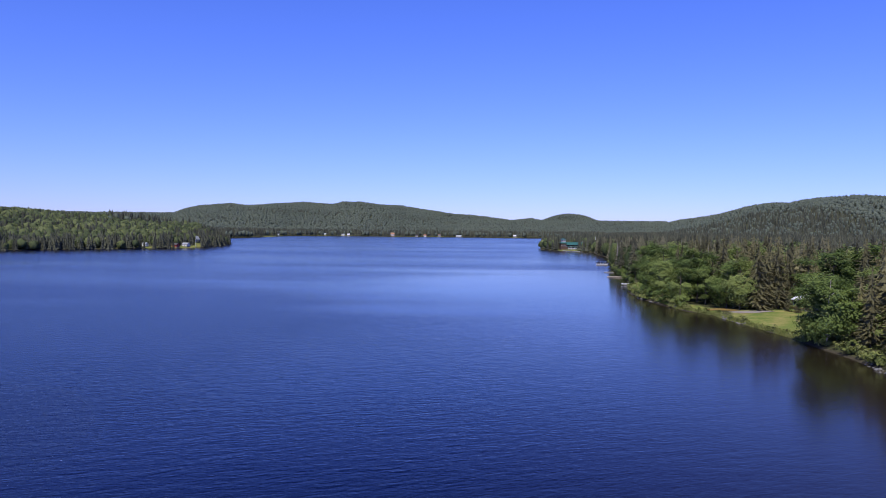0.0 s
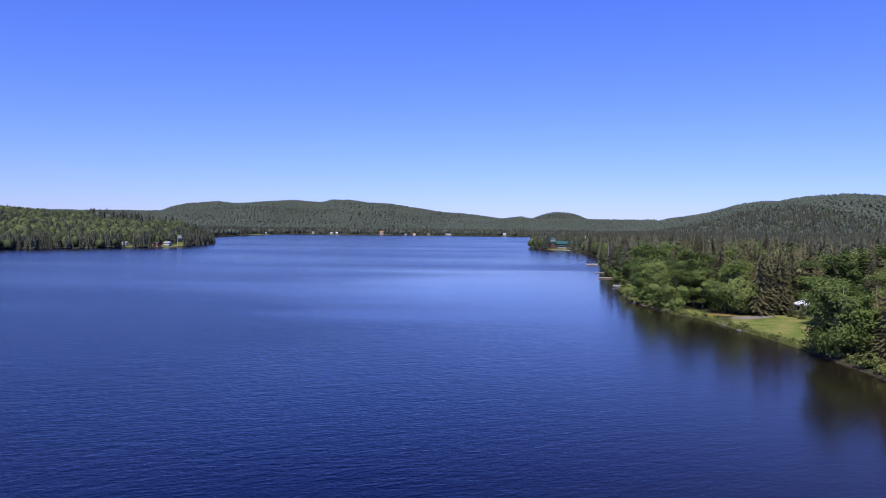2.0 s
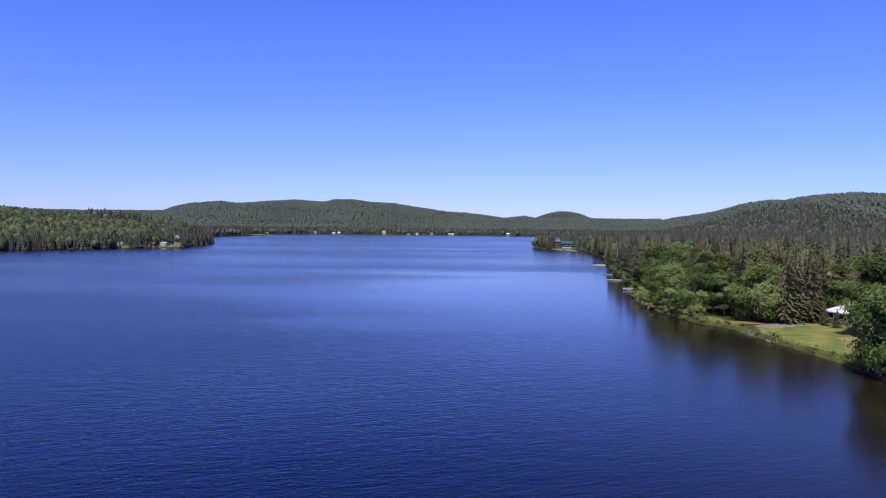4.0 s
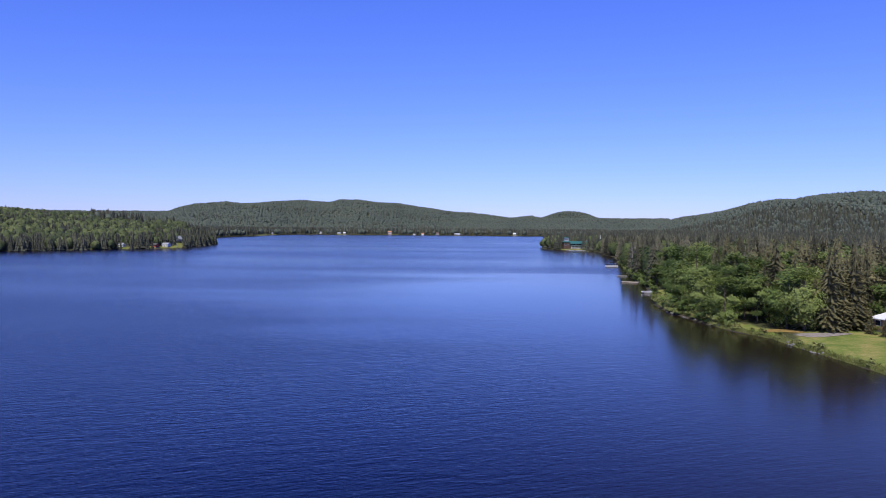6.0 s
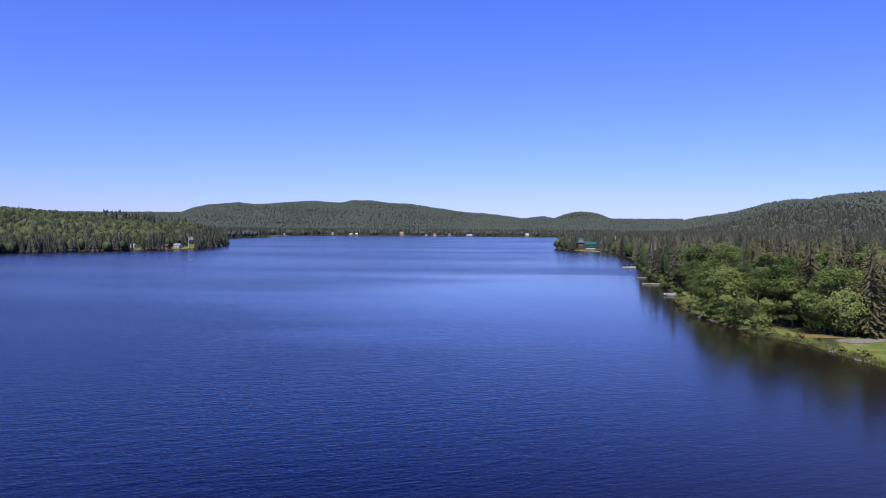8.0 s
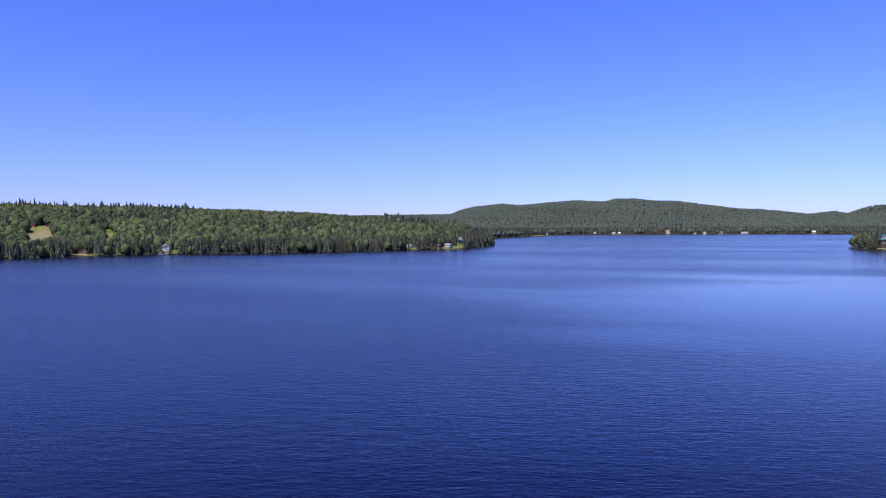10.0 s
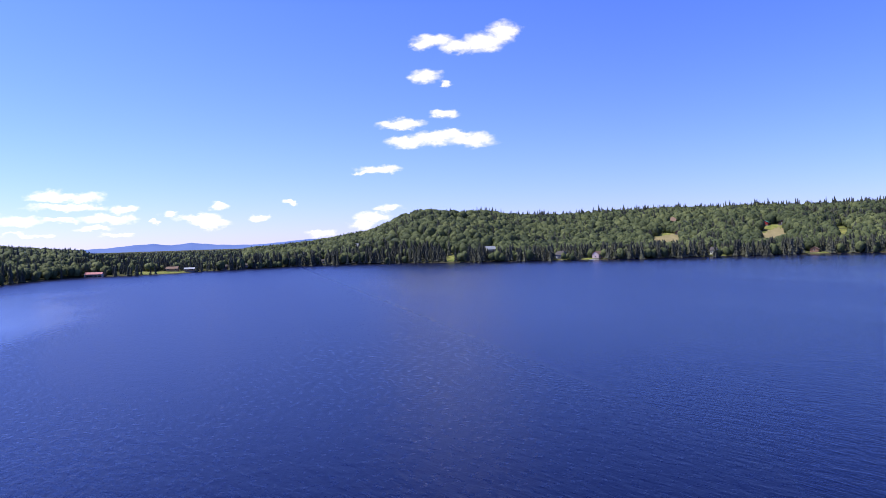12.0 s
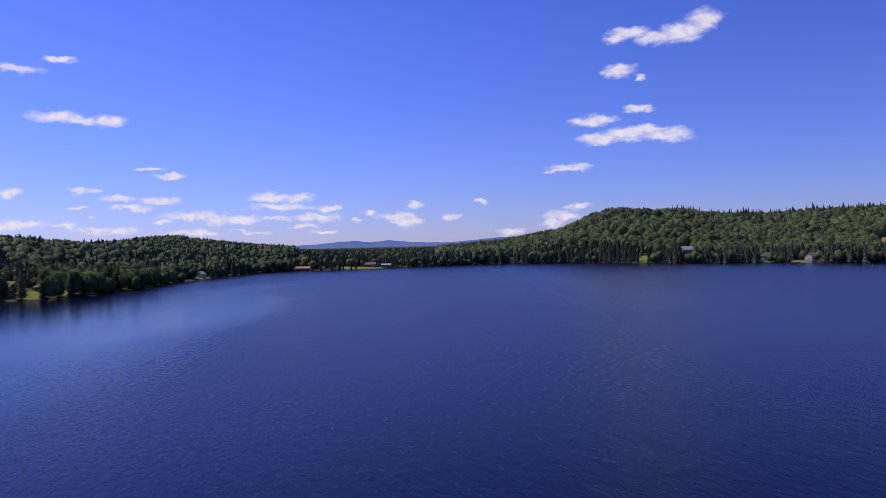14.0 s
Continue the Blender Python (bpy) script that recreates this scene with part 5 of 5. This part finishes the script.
def pontoon_boat(x, y, turn):
    root = new("pontoon_boat")
    tagged(root, "white pontoon boat with a dark canvas top", "boat")
    root.matrix_basis = pose(x, y, 0, 0, 0, turn) @ Matrix.Diagonal((1.12, 1.1, 1.2, 1))
    for s in (-1, 1):
        t = part("pontoon", rod((-3.3, s * .85, .1), (2.9, s * .85, .1), .32, 10), METAL, root)
        part("nose_cone", rod((2.9, s * .85, .1), (3.6, s * .85, .3), .32, 10, .05), METAL, t)
    part("deck", boxes((-3.4, 3.2, -1.25, 1.25, .42, .54)), GREYWOOD, root)
    for a, b, c, e in ((-3.3, 3.1, -1.25, -1.19), (-3.3, 3.1, 1.19, 1.25), (3.1, 3.16, -1.25, 1.25), (-3.36, -3.3, -1.25, 1.25)):
        part("fence_panel", boxes((a, b, c, e, .30, .92)), WHITE, root)
    for a, b, c, e in ((-3.0, -1.2, .5, 1.15), (1.3, 3.0, -1.15, -.5), (1.3, 3.0, .5, 1.15)):
        seat = part("bench_seat", boxes((a, b, c, e, .54, .95)), NAVY, root)
        part("backrest", boxes((a, b, e - .12 if c > 0 else c, e if c > 0 else c + .12, .95, 1.55)), NAVY, seat)
    part("helm_console", boxes((-.6, .1, -1.1, -.4, .54, 1.6)), NAVY, root, bevel=.05)
    bm = bmesh.new()
    for k in range(6):
        u0, u1 = k / 6, (k + 1) / 6
        z0, z1 = 2.35 + .28 * math.sin(3.14 * u0), 2.35 + .28 * math.sin(3.14 * u1)
        v = [bm.verts.new(p) for p in ((-2.2 + 3.6 * u0, -1.25, z0), (-2.2 + 3.6 * u1, -1.25, z1), (-2.2 + 3.6 * u1, 1.25, z1), (-2.2 + 3.6 * u0, 1.25, z0),
                                       (-2.2 + 3.6 * u0, -1.25, z0 + .34), (-2.2 + 3.6 * u1, -1.25, z1 + .34), (-2.2 + 3.6 * u1, 1.25, z1 + .34), (-2.2 + 3.6 * u0, 1.25, z0 + .34))]
        for f in ((3, 2, 1, 0), (4, 5, 6, 7), (0, 1, 5, 4), (2, 3, 7, 6)):
            bm.faces.new([v[i] for i in f])
    part("canopy", bm, NAVY, root, "dark blue canvas top")
    for px in (-2.0, 1.2):
        for s in (-1, 1):
            part("canopy_pole", rod((px, s * 1.2, .6), (px, s * 1.2, 2.45), .03, 6), METAL, root)
    m = part("outboard_motor", boxes((-3.9, -3.4, -.22, .22, .3, 1.15)), RUBBER, root, bevel=.06)
    part("shaft", boxes((-3.75, -3.55, -.06, .06, -.5, .3)), RUBBER, m)
    return root


pontoon_boat(111.2, 508.2, 186)


def covered_boat(x, y, turn):
    """A boat ashore under a green cover, on two blocks."""
    root = new("covered_boat")
    tagged(root, "small boat under a green tarpaulin on the bank", "boat")
    root.matrix_basis = pose(x, y, soil(x, y), 0, 0, turn)
    hull(4.2, 1.7, .6, WHITE, root, z=.35)
    pts, fcs = [], []
    for k in range(7):
        u = k / 6
        half = 1.0 * (1 - max(0, (u - .5) / .5) ** 2) + .08
        px = -2.25 + 4.5 * u
        pts += [(px, -half, .75), (px, -half * .5, 1.25 - .3 * u), (px, 0, 1.5 - .4 * u), (px, half * .5, 1.25 - .3 * u), (px, half, .75)]
    for k in range(6):
        fcs += [(5 * k + i, 5 * k + 5 + i, 5 * k + 6 + i, 5 * k + 1 + i) for i in range(4)]
    fcs += [(0, 1, 2, 3, 4), (30, 31, 32, 33, 34)]
    part("cover", solid(pts, fcs), GREENCLOTH, root, "taut green cover")
    for px in (-1.2, .9):
        part("block", boxes((px - .15, px + .15, -.6, .6, -.15, .36)), GREYWOOD, root)


covered_boat(76.4, 283.0, 35)


def stone(x, y, size, seed, z=None):
    rng = np.random.RandomState(seed)
    bm = bmesh.new()
    bmesh.ops.create_icosphere(bm, subdivisions=1, radius=1.0)
    for v in bm.verts:
        v.co = Vector((v.co.x * size * rng.uniform(.75, 1.25), v.co.y * size * .8 * rng.uniform(.75, 1.25), v.co.z * size * .55 * rng.uniform(.75, 1.25)))
    me = bpy.data.meshes.new("shore_stone")
    bm.to_mesh(me)
    bm.free()
    me.materials.append(STONE)
    ob = new("shore_stone", me)
    ob.location = (x, y, (soil(x, y) if z is None else z) + size * .12)
    return tagged(ob, "grey weathered stone at the water's edge", "stone", "stones on the bank")


rng = np.random.RandomState(8)
for k in range(54):
    yy = (rng.uniform(122, 134), rng.uniform(188, 206), rng.uniform(244, 262), rng.uniform(165, 290))[k % 4]
    xs = np.arange(60, 100, 0.2)
    dd = inland(xs, np.full(xs.shape, yy))
    stone(xs[np.argmax(dd > 0)] + rng.uniform(-.5, .7), yy, rng.uniform(.2, .55), k, None if k % 3 else 0.05)


def reeds(n, seed):
    """Tall grass along the lawn's bank, one mesh."""
    r = np.random.RandomState(seed)
    yy = r.uniform(158, 232, n)
    xs = np.arange(66, 92, 0.2)
    edge = np.array([xs[np.argmax(inland(xs, np.full(xs.shape, t)) > 0)] for t in np.linspace(156, 234, 80)])
    xx = np.interp(yy, np.linspace(156, 234, 80), edge) + np.abs(r.normal(0, .8, n)) - .1
    z = np.maximum(terrain(xx, yy), 0) - .05
    h = r.uniform(.2, .8, n) * (0.7 + 0.5 * soft_noise(xx, yy, 7, 4))
    a = r.uniform(0, 6.28, n)
    lx, ly = r.normal(0, .16, n), r.normal(0, .16, n)
    w = r.uniform(.05, .11, n)
    co = np.stack([np.stack([xx - np.cos(a) * w, yy - np.sin(a) * w, z], 1), np.stack([xx + np.cos(a) * w, yy + np.sin(a) * w, z], 1),
                   np.stack([xx + lx, yy + ly, z + h], 1)], 1).reshape(-1, 3)
    ob = new("bank_grass", raw_mesh("bank_grass", co, np.arange(3 * n).reshape(n, 3), BUSH))
    tagged(ob, "tall uncut grass along the lake bank", "grass", kind="stuff")


reeds(9000, 3)


# ---- the lodge on its point ----
def lodge(x, y, turn):
    root = new("lodge")
    tagged(root, "long brown log lodge with a green metal roof", "lodge")
    root.matrix_basis = pose(x, y, soil(x, y) - .2, 0, 0, turn) @ Matrix.Diagonal((1.2, 1.1, 0.95, 1))
    part("foundation", boxes((-12, 12, -4.5, 4.5, -1.5, .5)), STONE, root)
    w, d, b, e, r = 23.0, 9.0, .5, 6.0, 2.6
    pts = [(-w / 2, -d / 2, b), (w / 2, -d / 2, b), (w / 2, d / 2, b), (-w / 2, d / 2, b), (-w / 2, -d / 2, e), (w / 2, -d / 2, e), (w / 2, d / 2, e), (-w / 2, d / 2, e), (-w / 2, 0, e + r), (w / 2, 0, e + r)]
    part("wall", solid(pts, [(3, 2, 1, 0), (0, 1, 5, 4), (2, 3, 7, 6), (1, 2, 6, 9, 5), (3, 0, 4, 8, 7), (4, 5, 9, 8), (6, 7, 8, 9)]), LOGS, root)
    part("roof", gable_roof(w, d, e + .01, r, .8), ROOF_GREEN, root)
    for k in range(9):
        window(root, -10 + 2.5 * k, -d / 2, 3.9, 1.5, 1.5, "y", -1)
        if k != 4:
            window(root, -10 + 2.5 * k, -d / 2, 1.1, 1.3, 1.5, "y", -1)
    part("door", boxes((-.6, .6, -d / 2 - .07, -d / 2, .5, 2.6)), CEDAR, root)
    veranda = part("veranda_roof", solid([(-w / 2, -d / 2 - .005, 3.5), (w / 2, -d / 2 - .005, 3.5), (w / 2, -d / 2 - 3, 3.0), (-w / 2, -d / 2 - 3, 3.0), (-w / 2, -d / 2 - .005, 3.62), (w / 2, -d / 2 - .005, 3.62), (w / 2, -d / 2 - 3, 3.12), (-w / 2, -d / 2 - 3, 3.12)],
                                         [(3, 2, 1, 0), (4, 5, 6, 7), (0, 1, 5, 4), (1, 2, 6, 5), (2, 3, 7, 6), (3, 0, 4, 7)]), ROOF_GREEN, root)
    part("veranda_floor", boxes((-w / 2, w / 2, -d / 2 - 3, -d / 2 - .08, .2, .4)), DECKWOOD, root)
    for k in range(8):
        px = -w / 2 + .2 + (w - .4) * k / 7
        part("post", boxes((px - .09, px + .09, -d / 2 - 2.95, -d / 2 - 2.77, -.8, 3.0)), WHITE, veranda)
    part("balustrade", boxes((-w / 2, w / 2, -d / 2 - 2.99, -d / 2 - 2.956, .5, 1.2)), WHITE, root)
    part("tower", boxes((-w / 2 - 6, -w / 2 - .01, -3.6, 3.2, -1.0, 7.4)), LOGS, root)
    part("tower_roof", solid([(c[0] - w / 2 - 3, c[1] - .2, c[2]) for c in ((-3.6, -4, 7.41), (3.0, -4, 7.41), (3.0, 4, 7.41), (-3.6, 4, 7.41), (-2, -2, 8.8), (2, -2, 8.8), (2, 2, 8.8), (-2, 2, 8.8))],
         [(3, 2, 1, 0), (4, 5, 6, 7), (0, 1, 5, 4), (1, 2, 6, 5), (2, 3, 7, 6), (3, 0, 4, 7)]), ROOF_GREEN, root)
    cup = part("cupola", boxes((-w / 2 - 5, -w / 2 - 1, -2.2, 1.8, 8.8, 12.2)), GREYWALL, root)
    part("cupola_roof", solid([(-w / 2 - 5.5, -2.7, 12.204), (-w / 2 - .5, -2.7, 12.204), (-w / 2 - .5, 2.3, 12.204), (-w / 2 - 5.5, 2.3, 12.204), (-w / 2 - 3, -.2, 13.9)], [(3, 2, 1, 0), (0, 1, 4), (1, 2, 4), (2, 3, 4), (3, 0, 4)]), ROOF_GREEN, cup)
    for k in range(3):
        window(root, -w / 2 - 5.0 + 1.9 * k, -3.6, 4.0, 1.1, 1.4, "y", -1)
    for k in range(2):
        window(cup, -w / 2 - 4 + 2 * k, -2.2, 9.9, 1.0, 1.5, "y", -1)
    part("chimney", boxes((5, 6.2, 1, 2, 6, 10.3)), STONE, root)
    return root


lodge(160, 865, 6)
for dx, dy, tn, l in ((148, 838, -8, 18), (141, 848, 70, 8), (157, 831, 80, 8)):
    d = dock(dx, dy, tn, l, 2.2, "grey jetty in front of the lodge", GREYWOOD)
for bx, by, tn in ((144, 834, 20), (151, 832, -10), (155, 826, 75)):
    dinghy(bx, by, tn, -.1, "white motor boat moored at the lodge", 6.0)


def flagpole(x, y, high, label):
    root = new("pole")
    tagged(root, label, "pole")
    root.matrix_basis = pose(x, y, soil(x, y) - .3)
    part("shaft", rod((0, 0, 0), (0, 0, high), .22, 8, .13), WHITE, root)
    part("cap", rod((0, 0, high), (0, 0, high + .3), .2, 8, .05), METAL, root)
    part("footing", boxes((-.5, .5, -.5, .5, 0, .45)), STONE, root)


flagpole(180, 858, 15, "white flagpole beside the lodge")
flagpole(-276, 811, 12, "tall white pole on the west point")

# ---- west shore houses ----
house("barn", -706, 300, -70, 15, 9, 2.0, 3.0, GREYWALL, ROOF_GREY, "grey barn with a broad metal roof above the shore", "barn", panes=3)
house("blue_house", -636, 346, 24, 8, 9, 3.6, 3.0, BLUEWALL, ROOF_DARK, "blue-grey gabled house at the water", chimney=True, deck=True)
house("pink_house", -611, 372, -62, 9.5, 7, 3.6, 2.6, PINKWALL, ROOF_BROWN, "dusty pink house with a white deck at the lake", deck=True)
house("white_cabin", -573, 468, 34, 5, 6, 3.8, 2.6, WHITE, ROOF_DARK, "narrow white cabin with a steep dark gable", "cabin", panes=2)
house("teal_cabin", -588, 516, -50, 8.5, 6, 2.3, 1.8, GREYWALL, ROOF_TEAL, "low grey cabin with a teal metal roof", "cabin")
house("brown_cabin", -541, 549, -46, 11, 7, 2.3, 2.0, CEDAR, ROOF_BROWN, "low brown cabin above a sandy path", "cabin")
house("white_house", -504, 613, -42, 11, 8, 4.4, 2.2, WHITE, ROOF_GREY, "white two-storey lake house with a pale roof", storeys=2, deck=True)
house("white_boathouse", -497, 597, -42, 4.2, 4, 2.4, 1.4, WHITE, ROOF_GREY, "small white boathouse on the shore", "boathouse", panes=1)
house("white_garage", -507, 600, -42, 4.5, 4, 2.2, 1.2, WHITE, ROOF_GREY, "small white outbuilding beside the lake house", "outbuilding", panes=1)
house("field_house", -731, 677, -48, 12, 8, 2.8, 2.6, LOGS, ROOF_DARK, "dark-roofed house above a dry field", chimney=True)
house("field_barn", -744, 664, -50, 13, 7, 2.6, 1.8, RED, ROOF_TEAL, "long red outbuilding with a grey-green roof", "barn")
house("meadow_house", -753, 551, -56, 11, 7, 2.4, 2.0, LOGS, ROOF_BROWN, "low brown house at the top of a meadow")
house("a_frame", -838, 600, 33, 8, 13, 2.0, 5.0, LOGS, ROOF_BROWN, "dark reddish steep-roofed chalet on the slope", "chalet", deck=True)
house("hill_cabin", -898, 326, -72, 6, 5, 2.2, 1.4, GREYWALL, ROOF_GREY, "small grey-roofed cabin in a hilltop clearing", "cabin")
house("white_shed", -316, 771, -24, 5, 4, 2.3, 1.4, WHITE, ROOF_GREY, "small white shed in a clearing on the shore", "shed", panes=1)
house("red_cabin", -291, 791, -22, 6.5, 5, 2.2, 1.6, RED, ROOF_DARK, "bright red cabin at the point", "cabin")
house("grey_cabin", -284, 803, -21, 7, 5, 2.2, 1.5, WHITE, ROOF_GREY, "white cabin with a grey roof at the point", "cabin")
house("steep_house", -293, 863, 70, 5, 5, 3.4, 3.2, WHITE, ROOF_GREY, "white house with a steep pale roof behind the trees")
# ---- south-west shore houses ----
house("long_brown_house", -371, -160, -115, 15, 8, 3.8, 2.6, CEDAR, ROOF_BROWN, "large brown-roofed house behind a lakeside lawn")
house("low_house", -390, -150, -117, 11, 7, 2.6, 1.8, GREYWALL, ROOF_BROWN, "low house with a brown roof above the lawn")
house("tin_roof_cabin", -500, -170, -114, 7, 5, 3.4, 1.4, GREYWALL, ROOF_WHITE, "cabin with a glaring pale tin roof among trees", "cabin", lift=2.5)
house("gable_cottage", -561, -124, -18, 4.6, 5.5, 2.3, 2.0, WHITE, ROOF_GREY, "pale gabled cottage on a small lawn", "cottage", panes=2)
house("long_bungalow", -716, -8, -96, 10, 8, 2.2, 1.7, CEDAR, ROOF_BROWN, "wide bungalow with a brown roof on a lawn", "bungalow")
house("bungalow_wing", -716, 7, -94, 9, 6, 1.9, 1.1, CEDAR, ROOF_GREY, "grey-roofed wing beside the bungalow", "annexe")
house("shore_cottage", -740, 37, -92, 6, 5, 2.2, 1.5, LOGS, ROOF_DARK, "dark cottage at the water under spruces", "cottage")
house("shore_cottage", -752, 57, -90, 5, 5, 2.2, 1.5, GREYWALL, ROOF_DARK, "grey cottage at the water under spruces", "cottage")
house("shore_cottage", -771, 102, -87, 6, 5, 2.3, 1.6, BLUEWALL, ROOF_GREY, "blue-grey cottage close to the water", "cottage", deck=True)
house("shore_cottage", -775, 138, -84, 6, 5, 2.3, 1.6, GREYWALL, ROOF_DARK, "grey cottage with a dark roof on the shore", "cottage")
house("shore_cottage", -775, 154, -83, 6, 5, 2.3, 1.6, WHITE, ROOF_DARK, "white cottage with a dark roof on the shore", "cottage")
house("slope_house", -858, 186, -80, 7, 6, 3.0, 2.0, WHITE, ROOF_GREY, "white house part-way up the wooded hill", deck=True)


def boathouse(x, y, turn):
    """Open-fronted boathouse: posts, back wall, low roof; stands in the shallows."""
    root = new("boathouse")
    tagged(root, "red-roofed boathouse with four open bays", "boathouse")
    root.matrix_basis = pose(x, y, 0, 0, 0, turn)
    part("back_wall", boxes((-7.2, 7.2, 2.8, 3.0, -1, 2.6)), WHITE, root)
    for s in (-1, 1):
        part("side_wall", boxes((s * 7.2 - .1, s * 7.2 + .1, -3, 2.79, -1, 2.6)), WHITE, root)
    for k in range(1, 4):
        px = -7.2 + 3.6 * k
        part("post", boxes((px - .2, px + .2, -3, -2.7, -2, 2.6)), WHITE, root)
    part("lintel", boxes((-7.09, 7.09, -3, -2.71, 2.2, 2.59)), WHITE, root)
    part("floor", boxes((-7, 7, -.5, 2.7, -.2, .3)), GREYWOOD, root)
    part("roof", gable_roof(14.4, 6, 2.62, 1.5), ROOF_RED, root)


boathouse(-692, -70, 80)
drape("dry_field", -668, 611, 14, 66, 50, STRAW, "dry tan meadow sloping down below a house", "field", 0.25, seed=11)
drape("dry_field", -712, 508, 15, 60, 57.5, STRAW, "dry meadow on the wooded slope", "field", 0.25, seed=12)
drape("sandy_path", -536, 543, 4.5, 2.6, 40, PATHSAND, "pale sandy path below a cabin", "path", 0.15, seed=13)
drape("driveway", -388, -142, 5.0, 2.2, 15, PATHSAND, "pale gravel drive beside the house", "path", 0.12, seed=14)
for bx, by, tn in ((-603, 362, 20), (-600, 360, 40), (-489, 589, 50), (-485, 590, 60)):
    dinghy(bx, by, tn, -.1, "white boat moored on the west shore", 5.5)
for dx, dy, tn, l in ((-603, 365, 26, 8), (-625, 341, 26, 6), (-488, 592, 45, 7), (-560, 466, 34, 6), (-756, 102, 0, 6), (-730, 40, 0, 5), (-386, -124, 70, 5), (-551, -117, 80, 5)):
    d = dock(dx, dy, tn, l, 1.8, "small wooden jetty of a lake cottage", GREYWOOD, posts=3)
    d["group"] = "docks of the west shore"
# ---- north shore houses, over two kilometres off ----
for x, y, w, t, wall, roof, lab in ((-350, 2152, 9, 4, WHITE, ROOF_GREY, "white house on the far north shore"), (-296, 2150, 10, 3, WHITE, ROOF_GREY, "pale low house on the far north shore"),
                                    (-280, 2150, 8, 4, GREYWALL, ROOF_WHITE, "grey house with a pale roof across the lake"), (-150, 2156, 13, 9, PINKWALL, ROOF_ORANGE, "tall cream house with a tan roof across the lake"),
                                    (-79, 2160, 8, 4, WHITE, ROOF_DARK, "small white cottage across the lake"), (-54, 2164, 9, 6, WHITE, ROOF_ORANGE, "white house with a tan roof across the lake"),
                                    (-12, 2188, 10, 5, GREYWALL, ROOF_BROWN, "grey house at the far water's edge"), (47, 2200, 20, 3, WHITE, ROOF_GREY, "long white building across the lake"),
                                    (213, 2163, 10, 6, GREYWALL, ROOF_WHITE, "grey house with a pale roof on the north shore"), (-438, 1925, 9, 3, GREYWALL, ROOF_GREY, "grey cottage on the north-west lawn")):
    house("far_house", x, y, 4, w * .8, 7, t * .8, 2.4, wall, roof, lab, "house", storeys=2 if t > 5 else 1)

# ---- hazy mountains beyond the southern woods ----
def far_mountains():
    m, n = material("haze_coloured_mountain")
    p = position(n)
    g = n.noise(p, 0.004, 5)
    # distance haze is put into the colour: bluish base and an even blue glow
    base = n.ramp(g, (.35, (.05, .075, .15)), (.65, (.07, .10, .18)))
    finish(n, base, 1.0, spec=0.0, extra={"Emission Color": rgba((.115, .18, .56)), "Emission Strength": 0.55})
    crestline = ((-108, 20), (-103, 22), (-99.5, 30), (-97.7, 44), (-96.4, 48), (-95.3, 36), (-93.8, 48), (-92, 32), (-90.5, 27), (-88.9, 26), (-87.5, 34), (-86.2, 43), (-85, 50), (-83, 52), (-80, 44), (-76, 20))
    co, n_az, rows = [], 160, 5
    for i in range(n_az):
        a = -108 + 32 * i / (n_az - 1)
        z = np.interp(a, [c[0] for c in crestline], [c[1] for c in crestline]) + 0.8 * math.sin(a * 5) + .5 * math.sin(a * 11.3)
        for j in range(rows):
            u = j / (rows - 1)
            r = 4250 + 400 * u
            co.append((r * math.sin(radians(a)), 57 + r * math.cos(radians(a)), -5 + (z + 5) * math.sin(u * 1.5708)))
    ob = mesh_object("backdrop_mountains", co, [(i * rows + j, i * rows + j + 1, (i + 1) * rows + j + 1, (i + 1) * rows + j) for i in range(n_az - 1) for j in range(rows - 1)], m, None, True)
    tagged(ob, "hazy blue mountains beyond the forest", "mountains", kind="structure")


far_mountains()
